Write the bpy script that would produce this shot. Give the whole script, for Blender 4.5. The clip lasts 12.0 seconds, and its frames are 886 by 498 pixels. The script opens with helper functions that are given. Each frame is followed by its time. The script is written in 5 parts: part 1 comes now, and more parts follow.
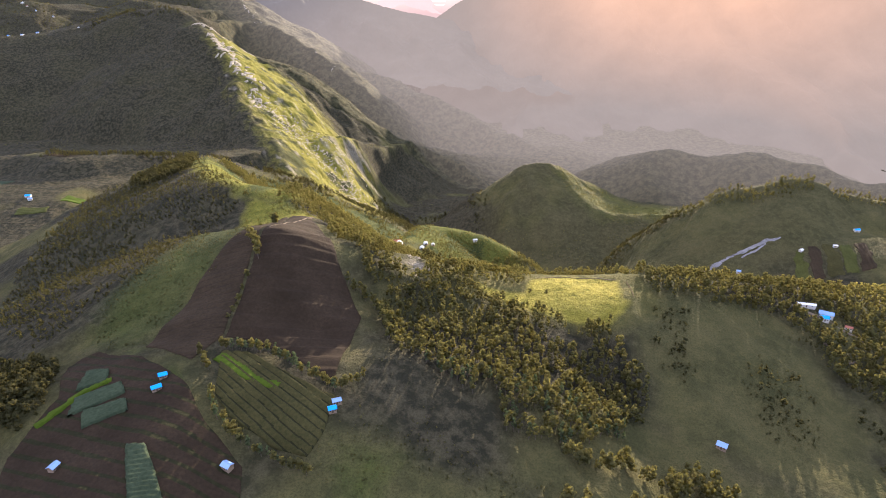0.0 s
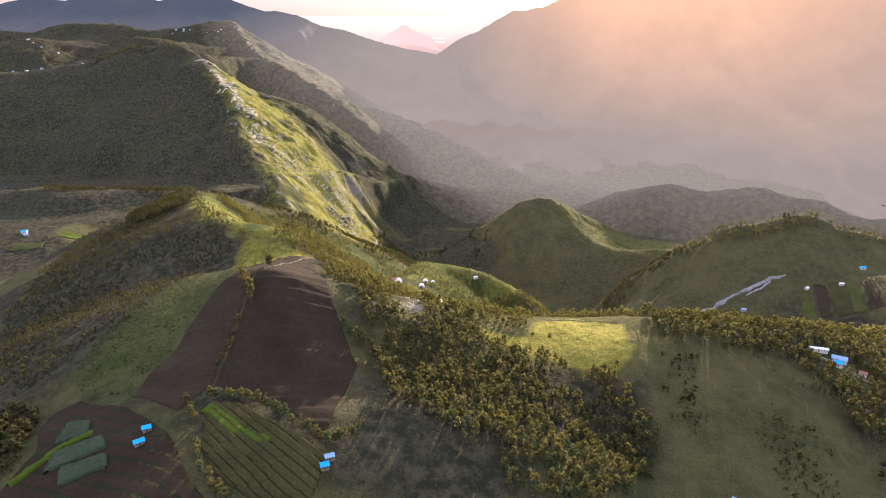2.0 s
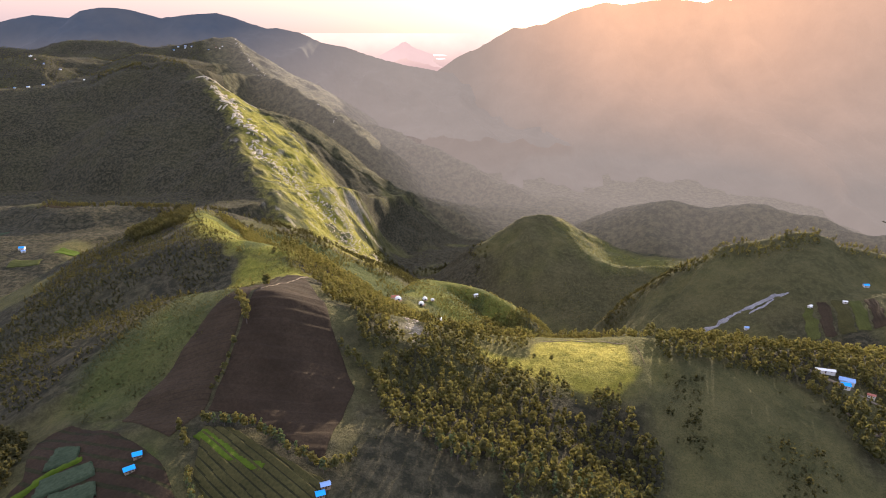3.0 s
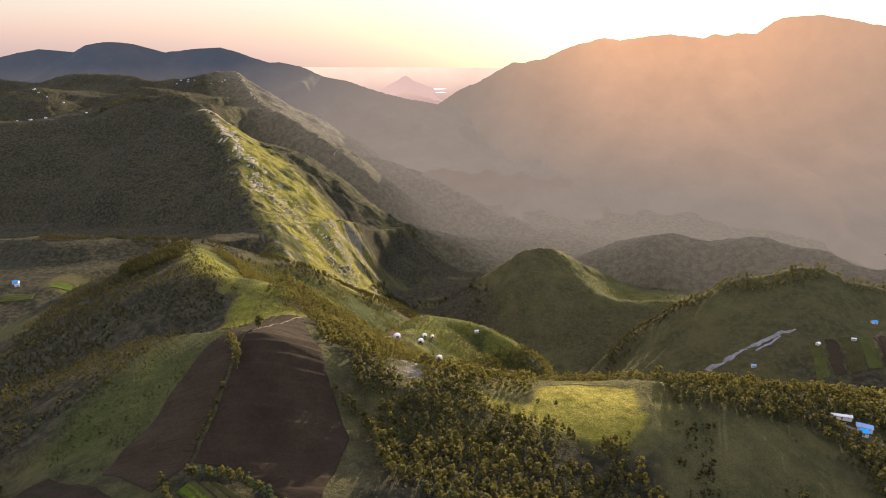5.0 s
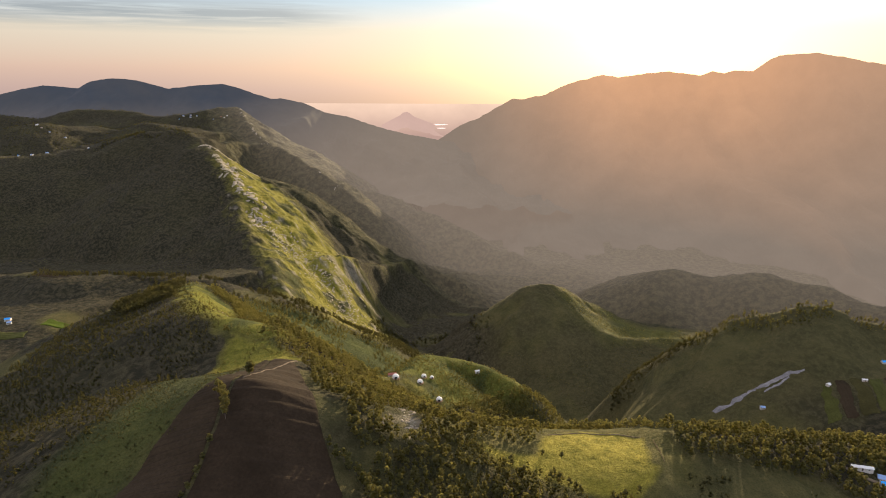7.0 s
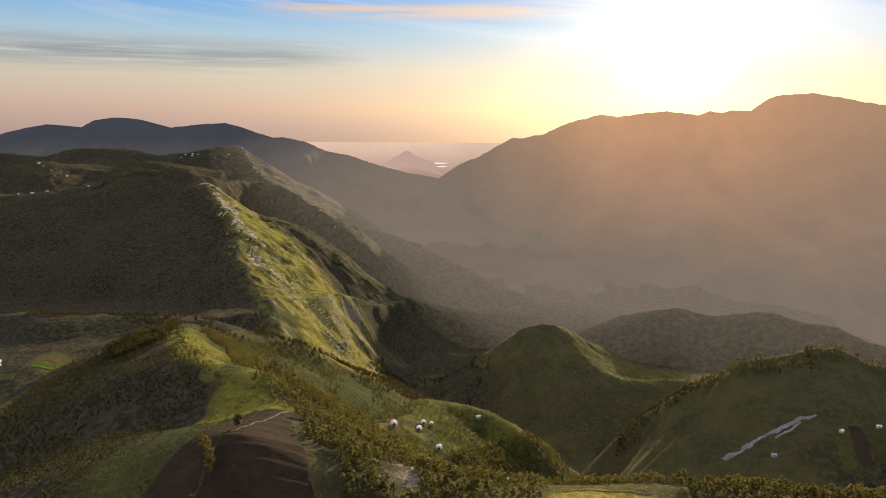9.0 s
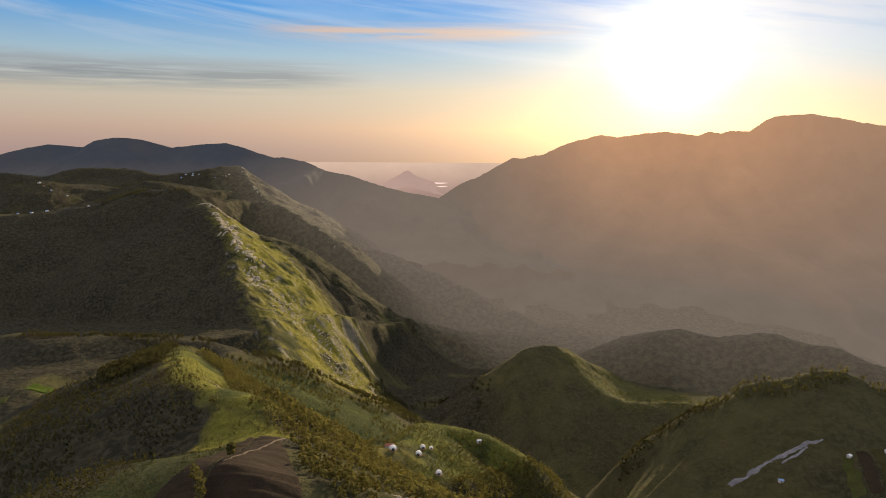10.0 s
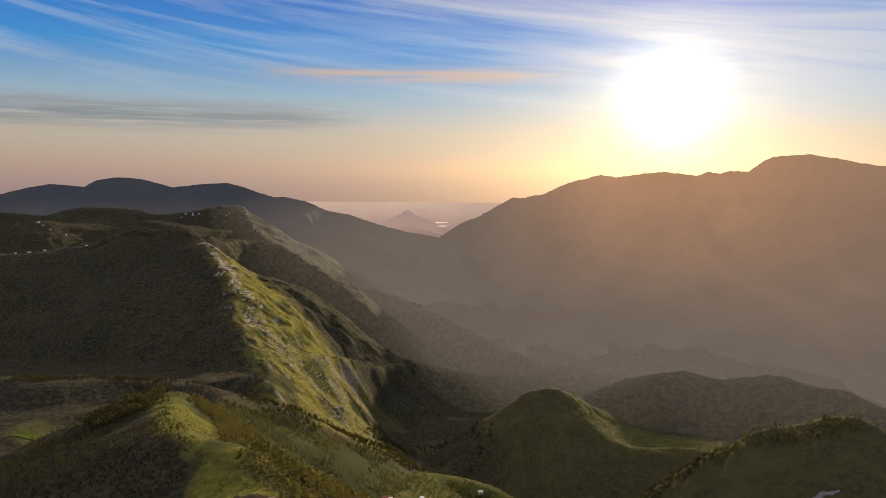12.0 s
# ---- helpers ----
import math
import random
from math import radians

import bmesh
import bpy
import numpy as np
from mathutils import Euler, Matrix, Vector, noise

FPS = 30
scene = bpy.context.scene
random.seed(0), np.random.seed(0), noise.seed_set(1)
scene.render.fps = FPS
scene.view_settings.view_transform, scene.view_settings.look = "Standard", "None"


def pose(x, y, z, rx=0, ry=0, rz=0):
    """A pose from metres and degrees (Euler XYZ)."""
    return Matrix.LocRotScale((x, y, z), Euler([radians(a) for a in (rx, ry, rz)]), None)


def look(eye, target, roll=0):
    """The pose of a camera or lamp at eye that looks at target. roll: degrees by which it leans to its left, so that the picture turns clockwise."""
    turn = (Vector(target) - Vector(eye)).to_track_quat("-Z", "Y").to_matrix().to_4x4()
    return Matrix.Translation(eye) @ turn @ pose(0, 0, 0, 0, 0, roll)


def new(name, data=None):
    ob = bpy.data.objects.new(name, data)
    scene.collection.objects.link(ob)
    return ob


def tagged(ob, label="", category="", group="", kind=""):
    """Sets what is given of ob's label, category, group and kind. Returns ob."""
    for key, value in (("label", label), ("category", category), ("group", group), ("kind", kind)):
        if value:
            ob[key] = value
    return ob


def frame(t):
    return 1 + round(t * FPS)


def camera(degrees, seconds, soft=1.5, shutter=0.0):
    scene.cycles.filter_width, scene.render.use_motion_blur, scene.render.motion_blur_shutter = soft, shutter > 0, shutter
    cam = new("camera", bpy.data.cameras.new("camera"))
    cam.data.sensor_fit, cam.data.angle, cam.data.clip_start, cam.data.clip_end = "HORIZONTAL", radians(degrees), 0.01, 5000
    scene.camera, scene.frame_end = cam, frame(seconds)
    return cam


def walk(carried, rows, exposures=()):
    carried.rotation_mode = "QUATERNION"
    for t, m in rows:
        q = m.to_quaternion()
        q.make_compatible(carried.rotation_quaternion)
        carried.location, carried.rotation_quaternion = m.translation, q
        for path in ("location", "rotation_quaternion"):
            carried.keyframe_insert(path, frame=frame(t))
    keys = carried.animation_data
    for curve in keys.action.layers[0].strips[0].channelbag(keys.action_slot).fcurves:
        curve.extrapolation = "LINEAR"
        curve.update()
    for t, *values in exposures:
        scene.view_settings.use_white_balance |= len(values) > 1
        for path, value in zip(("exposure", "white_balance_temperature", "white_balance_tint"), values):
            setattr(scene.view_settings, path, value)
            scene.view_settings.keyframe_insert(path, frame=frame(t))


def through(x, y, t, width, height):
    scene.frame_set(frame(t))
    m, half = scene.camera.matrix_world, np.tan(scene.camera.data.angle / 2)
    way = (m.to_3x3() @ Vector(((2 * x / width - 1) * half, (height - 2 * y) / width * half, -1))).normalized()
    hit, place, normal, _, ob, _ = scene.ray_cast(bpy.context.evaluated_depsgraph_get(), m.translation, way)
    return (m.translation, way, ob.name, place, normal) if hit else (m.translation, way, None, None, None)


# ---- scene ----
# the flight: level and straight ahead while the gimbal tilts up
cam = camera(68.87, 12.0, soft=1.0)
EYE = 500.0
ALONG = [[2.3205, -1.1715, 0.1897], [87.8855, 4.8609, 7.2429], [1.1248, -0.5433, 1.0268]]
TURNS = [[18.9761, -12.5282, 22.1141, -10.0294], [-0.4428, -0.086, 0.1643], [0.301, 0.057, -0.1052]]
TILT = -25.499


def power(cs, u):
    return sum(c * u ** (k + 1) for k, c in enumerate(cs))


ROWS = []
for i in range(25):
    u = i / 24
    ROWS.append((i * 0.5, pose(power(ALONG[0], u), power(ALONG[1], u), EYE + power(ALONG[2], u),
                               90 + TILT + power(TURNS[0], u), power(TURNS[1], u), power(TURNS[2], u))))
EXPOSURES = [(0.0, 1.85, 5150, 19), (3.0, 1.57, 5330, 18), (6.5, 1.0, 5850, 13), (9.5, 0.55, 5950, 12), (12.0, 0.22, 5900, 14)]
walk(cam, ROWS, EXPOSURES)

# ---- sky and sun ----
SUN_UP, SUN_TURN = 10.7, 18.9
SUN_DIR = Vector((math.sin(radians(SUN_TURN)) * math.cos(radians(SUN_UP)),
                  math.cos(radians(SUN_TURN)) * math.cos(radians(SUN_UP)), math.sin(radians(SUN_UP))))


def nodes_of(tree):
    """Short-hands to add and link nodes in one tree."""
    def add(kind, **values):
        n = tree.nodes.new(kind)
        for key, value in values.items():
            if key.startswith("in"):
                k = int(key[2:])
                if hasattr(value, "is_output"):
                    tree.links.new(value, n.inputs[k])
                else:
                    n.inputs[k].default_value = value
        return n
    return add


def mathn(tree, op, a, b=0.5, c=0.0, clamp=False):
    n = tree.nodes.new("ShaderNodeMath")
    n.operation, n.use_clamp = op, clamp
    for k, v in enumerate((a, b, c)):
        if hasattr(v, "is_output"):
            tree.links.new(v, n.inputs[k])
        else:
            n.inputs[k].default_value = v
    return n.outputs[0]


def mixc(tree, f, a, b, blend="MIX"):
    n = tree.nodes.new("ShaderNodeMix")
    n.data_type, n.blend_type = "RGBA", blend
    for k, v in ((0, f), (6, a), (7, b)):
        if hasattr(v, "is_output"):
            tree.links.new(v, n.inputs[k])
        elif k:
            n.inputs[k].default_value = (*v, 1.0) if len(v) == 3 else v
        else:
            n.inputs[k].default_value = v
    return n.outputs[2]


def ramp(tree, fac, stops, ease="LINEAR"):
    n = tree.nodes.new("ShaderNodeValToRGB")
    n.color_ramp.interpolation = ease
    while len(n.color_ramp.elements) < len(stops):
        n.color_ramp.elements.new(0.5)
    for e, (at, c) in zip(n.color_ramp.elements, stops):
        e.position = at
        e.color = (c, c, c, 1) if isinstance(c, (int, float)) else (*c, 1)
    tree.links.new(fac, n.inputs[0])
    return n.outputs[0]


def noisen(tree, vec, scale, detail=4.0, rough=0.55, warp=0.0):
    n = tree.nodes.new("ShaderNodeTexNoise")
    tree.links.new(vec, n.inputs["Vector"])
    n.inputs["Scale"].default_value, n.inputs["Detail"].default_value = scale, detail
    n.inputs["Roughness"].default_value, n.inputs["Distortion"].default_value = rough, warp
    return n.outputs[0]


def srgb(r, g, b):
    return tuple(((v / 255 + 0.055) / 1.055) ** 2.4 if v > 10 else v / 255 / 12.92 for v in (r, g, b))


world = bpy.data.worlds.new("sky")
scene.world = world
world.use_nodes = True
wt = world.node_tree
wt.nodes.clear()
co = wt.nodes.new("ShaderNodeTexCoord")
sky = wt.nodes.new("ShaderNodeTexSky")
sky.sky_type, sky.sun_disc = "NISHITA", False
sky.sun_elevation, sky.sun_rotation = radians(SUN_UP), radians(SUN_TURN)
sky.altitude, sky.dust_density = 1800, 2.0
sep = wt.nodes.new("ShaderNodeSeparateXYZ")
wt.links.new(co.outputs["Generated"], sep.inputs[0])
up = sep.outputs[2]
# the colours of the evening sky by height: haze at the horizon, peach, pale, then deep blue
height = mathn(wt, "MULTIPLY_ADD", up, 2.0, 0.3, True)
evening = ramp(wt, height, [(0.0, srgb(96, 80, 70)), (0.16, srgb(150, 120, 112)), (0.24, srgb(168, 137, 132)), (0.31, srgb(190, 155, 138)),
                            (0.41, srgb(205, 182, 152)), (0.51, srgb(160, 184, 192)), (0.64, srgb(44, 146, 212)),
                            (0.80, srgb(0, 106, 200)), (0.90, srgb(156, 162, 174)), (1.0, (1.10, 0.93, 0.88))])
# thin wisps of cloud, long across and flat
across = mathn(wt, "DIVIDE", sep.outputs[0], mathn(wt, "MAXIMUM", sep.outputs[1], 0.05))
cloud_at = wt.nodes.new("ShaderNodeCombineXYZ")
wt.links.new(mathn(wt, "MULTIPLY_ADD", up, 2.2, across), cloud_at.inputs[0])
wt.links.new(mathn(wt, "MULTIPLY_ADD", up, 16.0, mathn(wt, "MULTIPLY", across, 1.6)), cloud_at.inputs[1])
veil = ramp(wt, mathn(wt, "MULTIPLY_ADD", mathn(wt, "MAXIMUM", across, -0.22), 0.30, noisen(wt, cloud_at.outputs[0], 1.5, 7, 0.6, 0.5)), [(0.45, 0.0), (0.66, 0.85)])
evening = mixc(wt, mathn(wt, "MULTIPLY", veil, ramp(wt, up, [(0.05, 0.0), (0.15, 1.0)])), evening, srgb(208, 208, 208))
streak = ramp(wt, noisen(wt, cloud_at.outputs[0], 1.9, 6, 0.55, 1.2), [(0.48, 0.0), (0.70, 0.6)])
evening = mixc(wt, mathn(wt, "MULTIPLY", streak, ramp(wt, up, [(0.10, 0.0), (0.17, 1.0)])), evening, srgb(176, 200, 222))
# two banks of streaks: a grey one low in the west, and one lit peach from below
bank_at = wt.nodes.new("ShaderNodeCombineXYZ")
wt.links.new(mathn(wt, "MULTIPLY", across, 5.0), bank_at.inputs[0])
wt.links.new(mathn(wt, "MULTIPLY", up, 130.0), bank_at.inputs[1])
torn = noisen(wt, bank_at.outputs[0], 1.0, 5, 0.6, 0.3)


def bank(mid, thick, left, right, much):
    level = mathn(wt, "ABSOLUTE", mathn(wt, "DIVIDE", mathn(wt, "SUBTRACT", up, mid), thick))
    level = mathn(wt, "SUBTRACT", 1.0, level, 0, True)
    ends = mathn(wt, "MULTIPLY", mathn(wt, "MULTIPLY_ADD", across, 7.0, -7.0 * left, True), mathn(wt, "MULTIPLY_ADD", across, -7.0, 7.0 * right, True))
    body = mathn(wt, "MULTIPLY", mathn(wt, "MULTIPLY", level, ends), mathn(wt, "MULTIPLY_ADD", torn, 4.0, -1.2, True))
    return mathn(wt, "MULTIPLY", body, much, 0, True)


evening = mixc(wt, bank(0.074, 0.028, -1.2, -0.10, 1.1), evening, srgb(138, 134, 130))
evening = mixc(wt, bank(0.140, 0.016, -0.30, 0.22, 1.3), evening, srgb(216, 180, 150))
# the glow round the sun, which the haze draws down towards the crest
GLOW_DIR = Vector((math.sin(radians(18.9)) * math.cos(radians(5.9)), math.cos(radians(18.9)) * math.cos(radians(5.9)), math.sin(radians(5.9))))
sun_at = wt.nodes.new("ShaderNodeVectorMath")
sun_at.operation = "DOT_PRODUCT"
wt.links.new(co.outputs["Generated"], sun_at.inputs[0])
sun_at.inputs[1].default_value = GLOW_DIR
off = mathn(wt, "ARCCOSINE", mathn(wt, "MINIMUM", sun_at.outputs["Value"], 1.0))
off = mathn(wt, "MULTIPLY_ADD", mathn(wt, "SUBTRACT", torn, 0.5), 0.035, off)
glow = ramp(wt, mathn(wt, "DIVIDE", off, 0.8), [(0.0, (7.0, 6.8, 5.8)), (0.03, (3.2, 3.0, 2.5)), (0.05, (1.5, 1.36, 1.08)), (0.072, (0.85, 0.74, 0.54)), (0.095, (0.48, 0.40, 0.25)), (0.13, (0.25, 0.175, 0.075)), (0.20, (0.10, 0.058, 0.018)), (0.32, (0.035, 0.018, 0.006)),
                                              (0.5, (0.015, 0.008, 0.002)), (1.0, (0, 0, 0))])
sky_low = mixc(wt, 1.0, evening, glow, "ADD")
tint = mixc(wt, 1.0, sky.outputs[0], (0.03, 0.03, 0.03), "MULTIPLY")
bg = wt.nodes.new("ShaderNodeBackground")
wt.links.new(mixc(wt, 1.0, sky_low, tint, "ADD"), bg.inputs[0])
bg.inputs[1].default_value = 0.57
wout = wt.nodes.new("ShaderNodeOutputWorld")
wt.links.new(bg.outputs[0], wout.inputs[0])

sun = new("sun", bpy.data.lights.new("sun", "SUN"))
sun.data.energy, sun.data.angle, sun.data.color = 5.0, radians(0.6), (1.0, 0.74, 0.40)
sun.matrix_world = look((0, 0, 900), Vector((0, 0, 900)) - SUN_DIR)
tagged(sun, kind="structure")
# ---- the lie of the land ----
def lattice(ix, iy, seed):
    """A fixed random number for each whole point."""
    n = (ix * 374761393 + iy * 668265263 + seed * 1274126177) & 0x7FFFFFFF
    n = ((n ^ (n >> 13)) * 1103515245 + 12345) & 0x7FFFFFFF
    n = (n ^ (n >> 16)) & 0xFFFF
    return n / 65535.0


def value_noise(x, y, seed):
    ix, iy = np.floor(x).astype(np.int64), np.floor(y).astype(np.int64)
    fx, fy = x - ix, y - iy
    fx, fy = fx * fx * fx * (fx * (fx * 6 - 15) + 10), fy * fy * fy * (fy * (fy * 6 - 15) + 10)
    a, b = lattice(ix, iy, seed), lattice(ix + 1, iy, seed)
    c, d = lattice(ix, iy + 1, seed), lattice(ix + 1, iy + 1, seed)
    return (a + (b - a) * fx) * (1 - fy) + (c + (d - c) * fx) * fy


def fbm(x, y, size, octaves, seed, ridged=False):
    total, amp, norm = 0.0, 1.0, 0.0
    for k in range(octaves):
        a = 0.6 * k + 0.3
        u, v = (x * math.cos(a) - y * math.sin(a)) / size, (x * math.sin(a) + y * math.cos(a)) / size
        n = value_noise(u + 31.7 * k, v - 17.3 * k, seed + k) * 2 - 1
        total = total + amp * ((1 - 2 * np.abs(n)) if ridged else n)
        norm += amp
        amp, size = amp * 0.5, size * 0.5
    return total / norm


# each ridge: its crest, the fall to its left and right (looking along it), the rounding of its top
RIDGES = {
    "near": ([(-160, -200, 250), (-150, 120, 284), (-135, 250, 286), (-130, 300, 296), (-112, 395, 322)], 0.35, 0.36, 22),
    "near_top": ([(-112, 395, 322), (-113, 440, 309), (-118, 475, 294)], 0.35, 0.7, 16),
    "near_back": ([(-118, 475, 294), (-150, 560, 290), (-240, 630, 280), (-300, 780, 247), (-330, 850, 232), (-380, 950, 190), (-430, 1080, 130)], 0.36, 0.86, 12),
    "terrace": ([(-290, 250, 268), (-190, 275, 288), (-130, 270, 293)], 0.5, 0.3, 30),
    "shoulder": ([(-130, 270, 293), (-40, 290, 294), (20, 285, 284), (60, 290, 268)], 0.4, 0.3, 25),
    "bench": ([(-100, 150, 275), (90, 235, 247), (156, 275, 232), (224, 265, 225), (420, 250, 190)], 0.6, 0.3, 25),
    "meadow": ([(-110, 480, 284), (-60, 474, 270), (-30, 462, 264), (30, 440, 262), (80, 442, 262), (135, 445, 264), (165, 428, 272), (223, 440, 259), (303, 457, 241), (420, 520, 205), (600, 640, 155)], 0.75, 0.285, 14),
    "pad": ([(38, 404, 270), (78, 410, 270), (128, 408, 270)], 0.85, 0.34, 30),
    "dome_spur": ([(-200, 690, 200), (-58, 770, 136), (-40, 880, 112), (30, 900, 98), (66, 880, 92), (88, 862, 82), (116, 842, 58), (150, 822, 36)], 0.9, 0.5, 14),
    "copse_hill": ([(-900, 1290, 95), (-738, 1236, 118), (-612, 1281, 108), (-450, 1270, 82), (-380, 1180, 82), (-390, 1050, 125)], 0.45, 0.4, 20),
    "left_bench": ([(-2200, 700, 100), (-1200, 950, 104), (-660, 1000, 104)], 0.12, 0.12, 120),
    "left_mountain": ([(-340, 1400, 0), (-480, 1680, 70), (-609, 1950, 155), (-690, 2070, 190), (-765, 2160, 222), (-840, 2250, 256), (-900, 2330, 270), (-990, 2400, 266), (-1100, 2430, 256), (-1230, 2420, 232)], 0.42, 0.75, 10),
    "rib_a": ([(-840, 2250, 256), (-770, 2270, 226), (-712, 2285, 188), (-658, 2300, 144), (-590, 2390, 92), (-530, 2440, 30)], 0.6, 0.45, 4),
    "plateau": ([(-3200, 2150, 150), (-2000, 2230, 178), (-1500, 2330, 190), (-1280, 2400, 214), (-1120, 2430, 246)], 0.07, 0.42, 40),
    "plateau_b": ([(-2900, 2750, 225), (-2200, 2880, 222), (-1946, 2900, 226), (-1868, 2900, 254), (-1793, 2900, 262), (-1695, 2900, 252), (-1597, 2850, 216), (-1525, 2850, 204), (-1424, 2950, 240), (-1297, 2950, 256), (-1150, 2960, 235)], 0.12, 0.3, 24),
    "plateau_c": ([(-2900, 3250, 285), (-2312, 3450, 271), (-2079, 3450, 252), (-1929, 3450, 282), (-1724, 3450, 277), (-1526, 3400, 264), (-1401, 3450, 274), (-1302, 3500, 280), (-1231, 3600, 292), (-1139, 3600, 292)], 0.6, 0.3, 24),
    "spur_b": ([(-765, 2160, 218), (-720, 2200, 187), (-655, 2260, 112), (-560, 2350, 16), (-472, 2430, -69), (-340, 2460, -146), (-185, 2440, -193), (-11, 2400, -242), (95, 2340, -289), (135, 2280, -334)], 0.35, 0.8, 5),
    "spur_c": ([(-1139, 3600, 292), (-1051, 3500, 264), (-928, 3300, 188), (-862, 3200, 152), (-747, 3050, 109), (-599, 2950, 60), (-458, 2840, -20), (-352, 2760, -90), (-250, 2700, -170)], 0.55, 0.75, 6),
    "spur_d": ([(-1000, 3450, 190), (-832, 3400, 95), (-652, 3350, 25), (-475, 3300, -67), (-300, 3250, -109), (-126, 3150, -173), (38, 3050, -214), (169, 2950, -270), (363, 2800, -328)], 0.6, 0.6, 8),
    "cone": ([(36, 1480, -174), (67, 1520, -138), (116, 1555, -99), (159, 1580, -58), (194, 1595, -34), (241, 1600, -22), (278, 1598, -25), (314, 1600, -45), (374, 1610, -79), (429, 1600, -100), (480, 1580, -110), (531, 1560, -125), (568, 1530, -129)], 0.75, 0.45, 7),
    "cone_spur": ([(278, 1598, -25), (317, 1540, -58), (352, 1480, -86), (391, 1448, -100), (477, 1440, -101), (545, 1430, -98), (600, 1400, -90)], 0.6, 0.5, 7),
    "cone_flat": ([(360, 1545, -84), (430, 1530, -104), (510, 1500, -114), (575, 1465, -112)], 0.35, 0.3, 40),
    "right_hill": ([(298, 1096, -195), (318, 1090, -118), (346, 1083, -36), (375, 1074, 22), (410, 1061, 53), (436, 1050, 71), (455, 1045, 86), (469, 1039, 102), (498, 1030, 114), (537, 1022, 127), (566, 1015, 142), (597, 1009, 147), (629, 1005, 139), (669, 1000, 124), (1000, 1000, 90), (1800, 1000, 60)], 1.2, 0.36, 8),
    "right_bench": ([(330, 965, -110), (400, 930, -15), (500, 880, 50), (598, 862, 92), (800, 840, 100), (1500, 800, 55)], 0.9, 0.3, 40),
    "third_hill": ([(504, 2150, -262), (578, 2150, -228), (652, 2150, -196), (740, 2140, -164), (827, 2120, -168), (894, 2100, -170), (1002, 2060, -143), (1079, 2000, -141), (1144, 1930, -142), (1243, 1800, -157), (1700, 1500, -120)], 0.4, 0.4, 12),
}
# the far skylines: places on each crest from west to east
FAR_HILLS = [
        (-3300, 3300, 318), (-2900, 3480, 330), (-2508, 3747, 351), (-2430, 3828, 380), (-2334, 3895, 405), (-2156, 3951, 388), (-2086, 3973, 428),
        (-1988, 4007, 445), (-1883, 4072, 438), (-1709, 4175, 382), (-1575, 4238, 399), (-1417, 4305, 409), (-1314, 4321, 380), (-1126, 4351, 315),
        (-1065, 4361, 318), (-933, 4381, 292), (-789, 4401, 229), (-637, 4413, 199), (-434, 4371, 136), (-268, 4330, 100),
        (-60, 4330, 62), (110, 4410, 30), (430, 4500, -40), (700, 4560, -100)]
GREAT_RANGE = [
        (-420, 4470, -130), (-60, 4474, 32), (82, 4475, 126), (249, 4477, 204), (397, 4479, 284), (453, 4479, 319), (538, 4484, 319),
        (661, 4497, 342), (825, 4514, 414), (964, 4529, 453), (1046, 4524, 472), (1156, 4514, 458), (1314, 4500, 481), (1475, 4486, 497),
        (1672, 4433, 476), (1742, 4407, 499), (1801, 4386, 485), (1857, 4365, 507), (1962, 4328, 500), (2015, 4311, 544), (2055, 4298, 583),
        (2137, 4257, 604), (2273, 4177, 610), (2387, 4111, 588), (2479, 4056, 561), (2606, 3982, 538), (3050, 3650, 480), (3700, 2700, 420)]
FAR_CONE = [(-520, 4640, 90), (-420, 4640, 140), (-360, 4640, 172), (-310, 4640, 196), (-290, 4640, 214), (-262, 4640, 222), (-245, 4640, 212), (-215, 4640, 188), (-160, 4640, 168), (-100, 4640, 148), (20, 4640, 90)]


def eased(nodes):
    """A crest line bent softly through its nodes."""
    pts = [Vector(n) for n in nodes]
    pts = [2 * pts[0] - pts[1]] + pts + [2 * pts[-1] - pts[-2]]
    line = []
    for a, b, c, d in zip(pts, pts[1:], pts[2:], pts[3:]):
        for u in (0.0, 0.33, 0.67):
            line.append(tuple(0.5 * (2 * b + (c - a) * u + (2 * a - 5 * b + 4 * c - d) * u * u + (3 * b - 3 * c + d - a) * u ** 3)))
    return line + [tuple(pts[-2])]


def along(x, y, nodes, left, right, top):
    """The height of one ridge at every place: its crest less the fall to each side."""
    best = np.full(x.shape, -5000.0)
    for (ax, ay, az), (bx, by, bz) in zip(nodes, nodes[1:]):
        dx, dy = bx - ax, by - ay
        s = ((x - ax) * dx + (y - ay) * dy) / (dx * dx + dy * dy)
        past = np.maximum(np.maximum(-s, s - 1), 0) * math.hypot(dx, dy)
        s = np.clip(s, 0, 1)
        ex, ey = x - ax - s * dx, y - ay - s * dy
        d = np.hypot(ex, ey)
        side = np.clip((dx * ey - dy * ex) / (math.hypot(dx, dy) * np.maximum(d, 1.0)), -1, 1) * 0.5 + 0.5
        past = np.clip((past / np.maximum(d, 1.0) - 0.45) / 0.4, 0, 1)
        d = np.sqrt(d * d + top * top) - top
        d = d + d * d / 1500
        fall = right + (left - right) * side
        fall = fall + (np.maximum(fall, max(left, right, 0.75)) - fall) * past
        best = np.maximum(best, az + s * (bz - az) - d * fall)
    return best


CRESTS = [(eased(nodes), left, right, top) for nodes, left, right, top in RIDGES.values()]


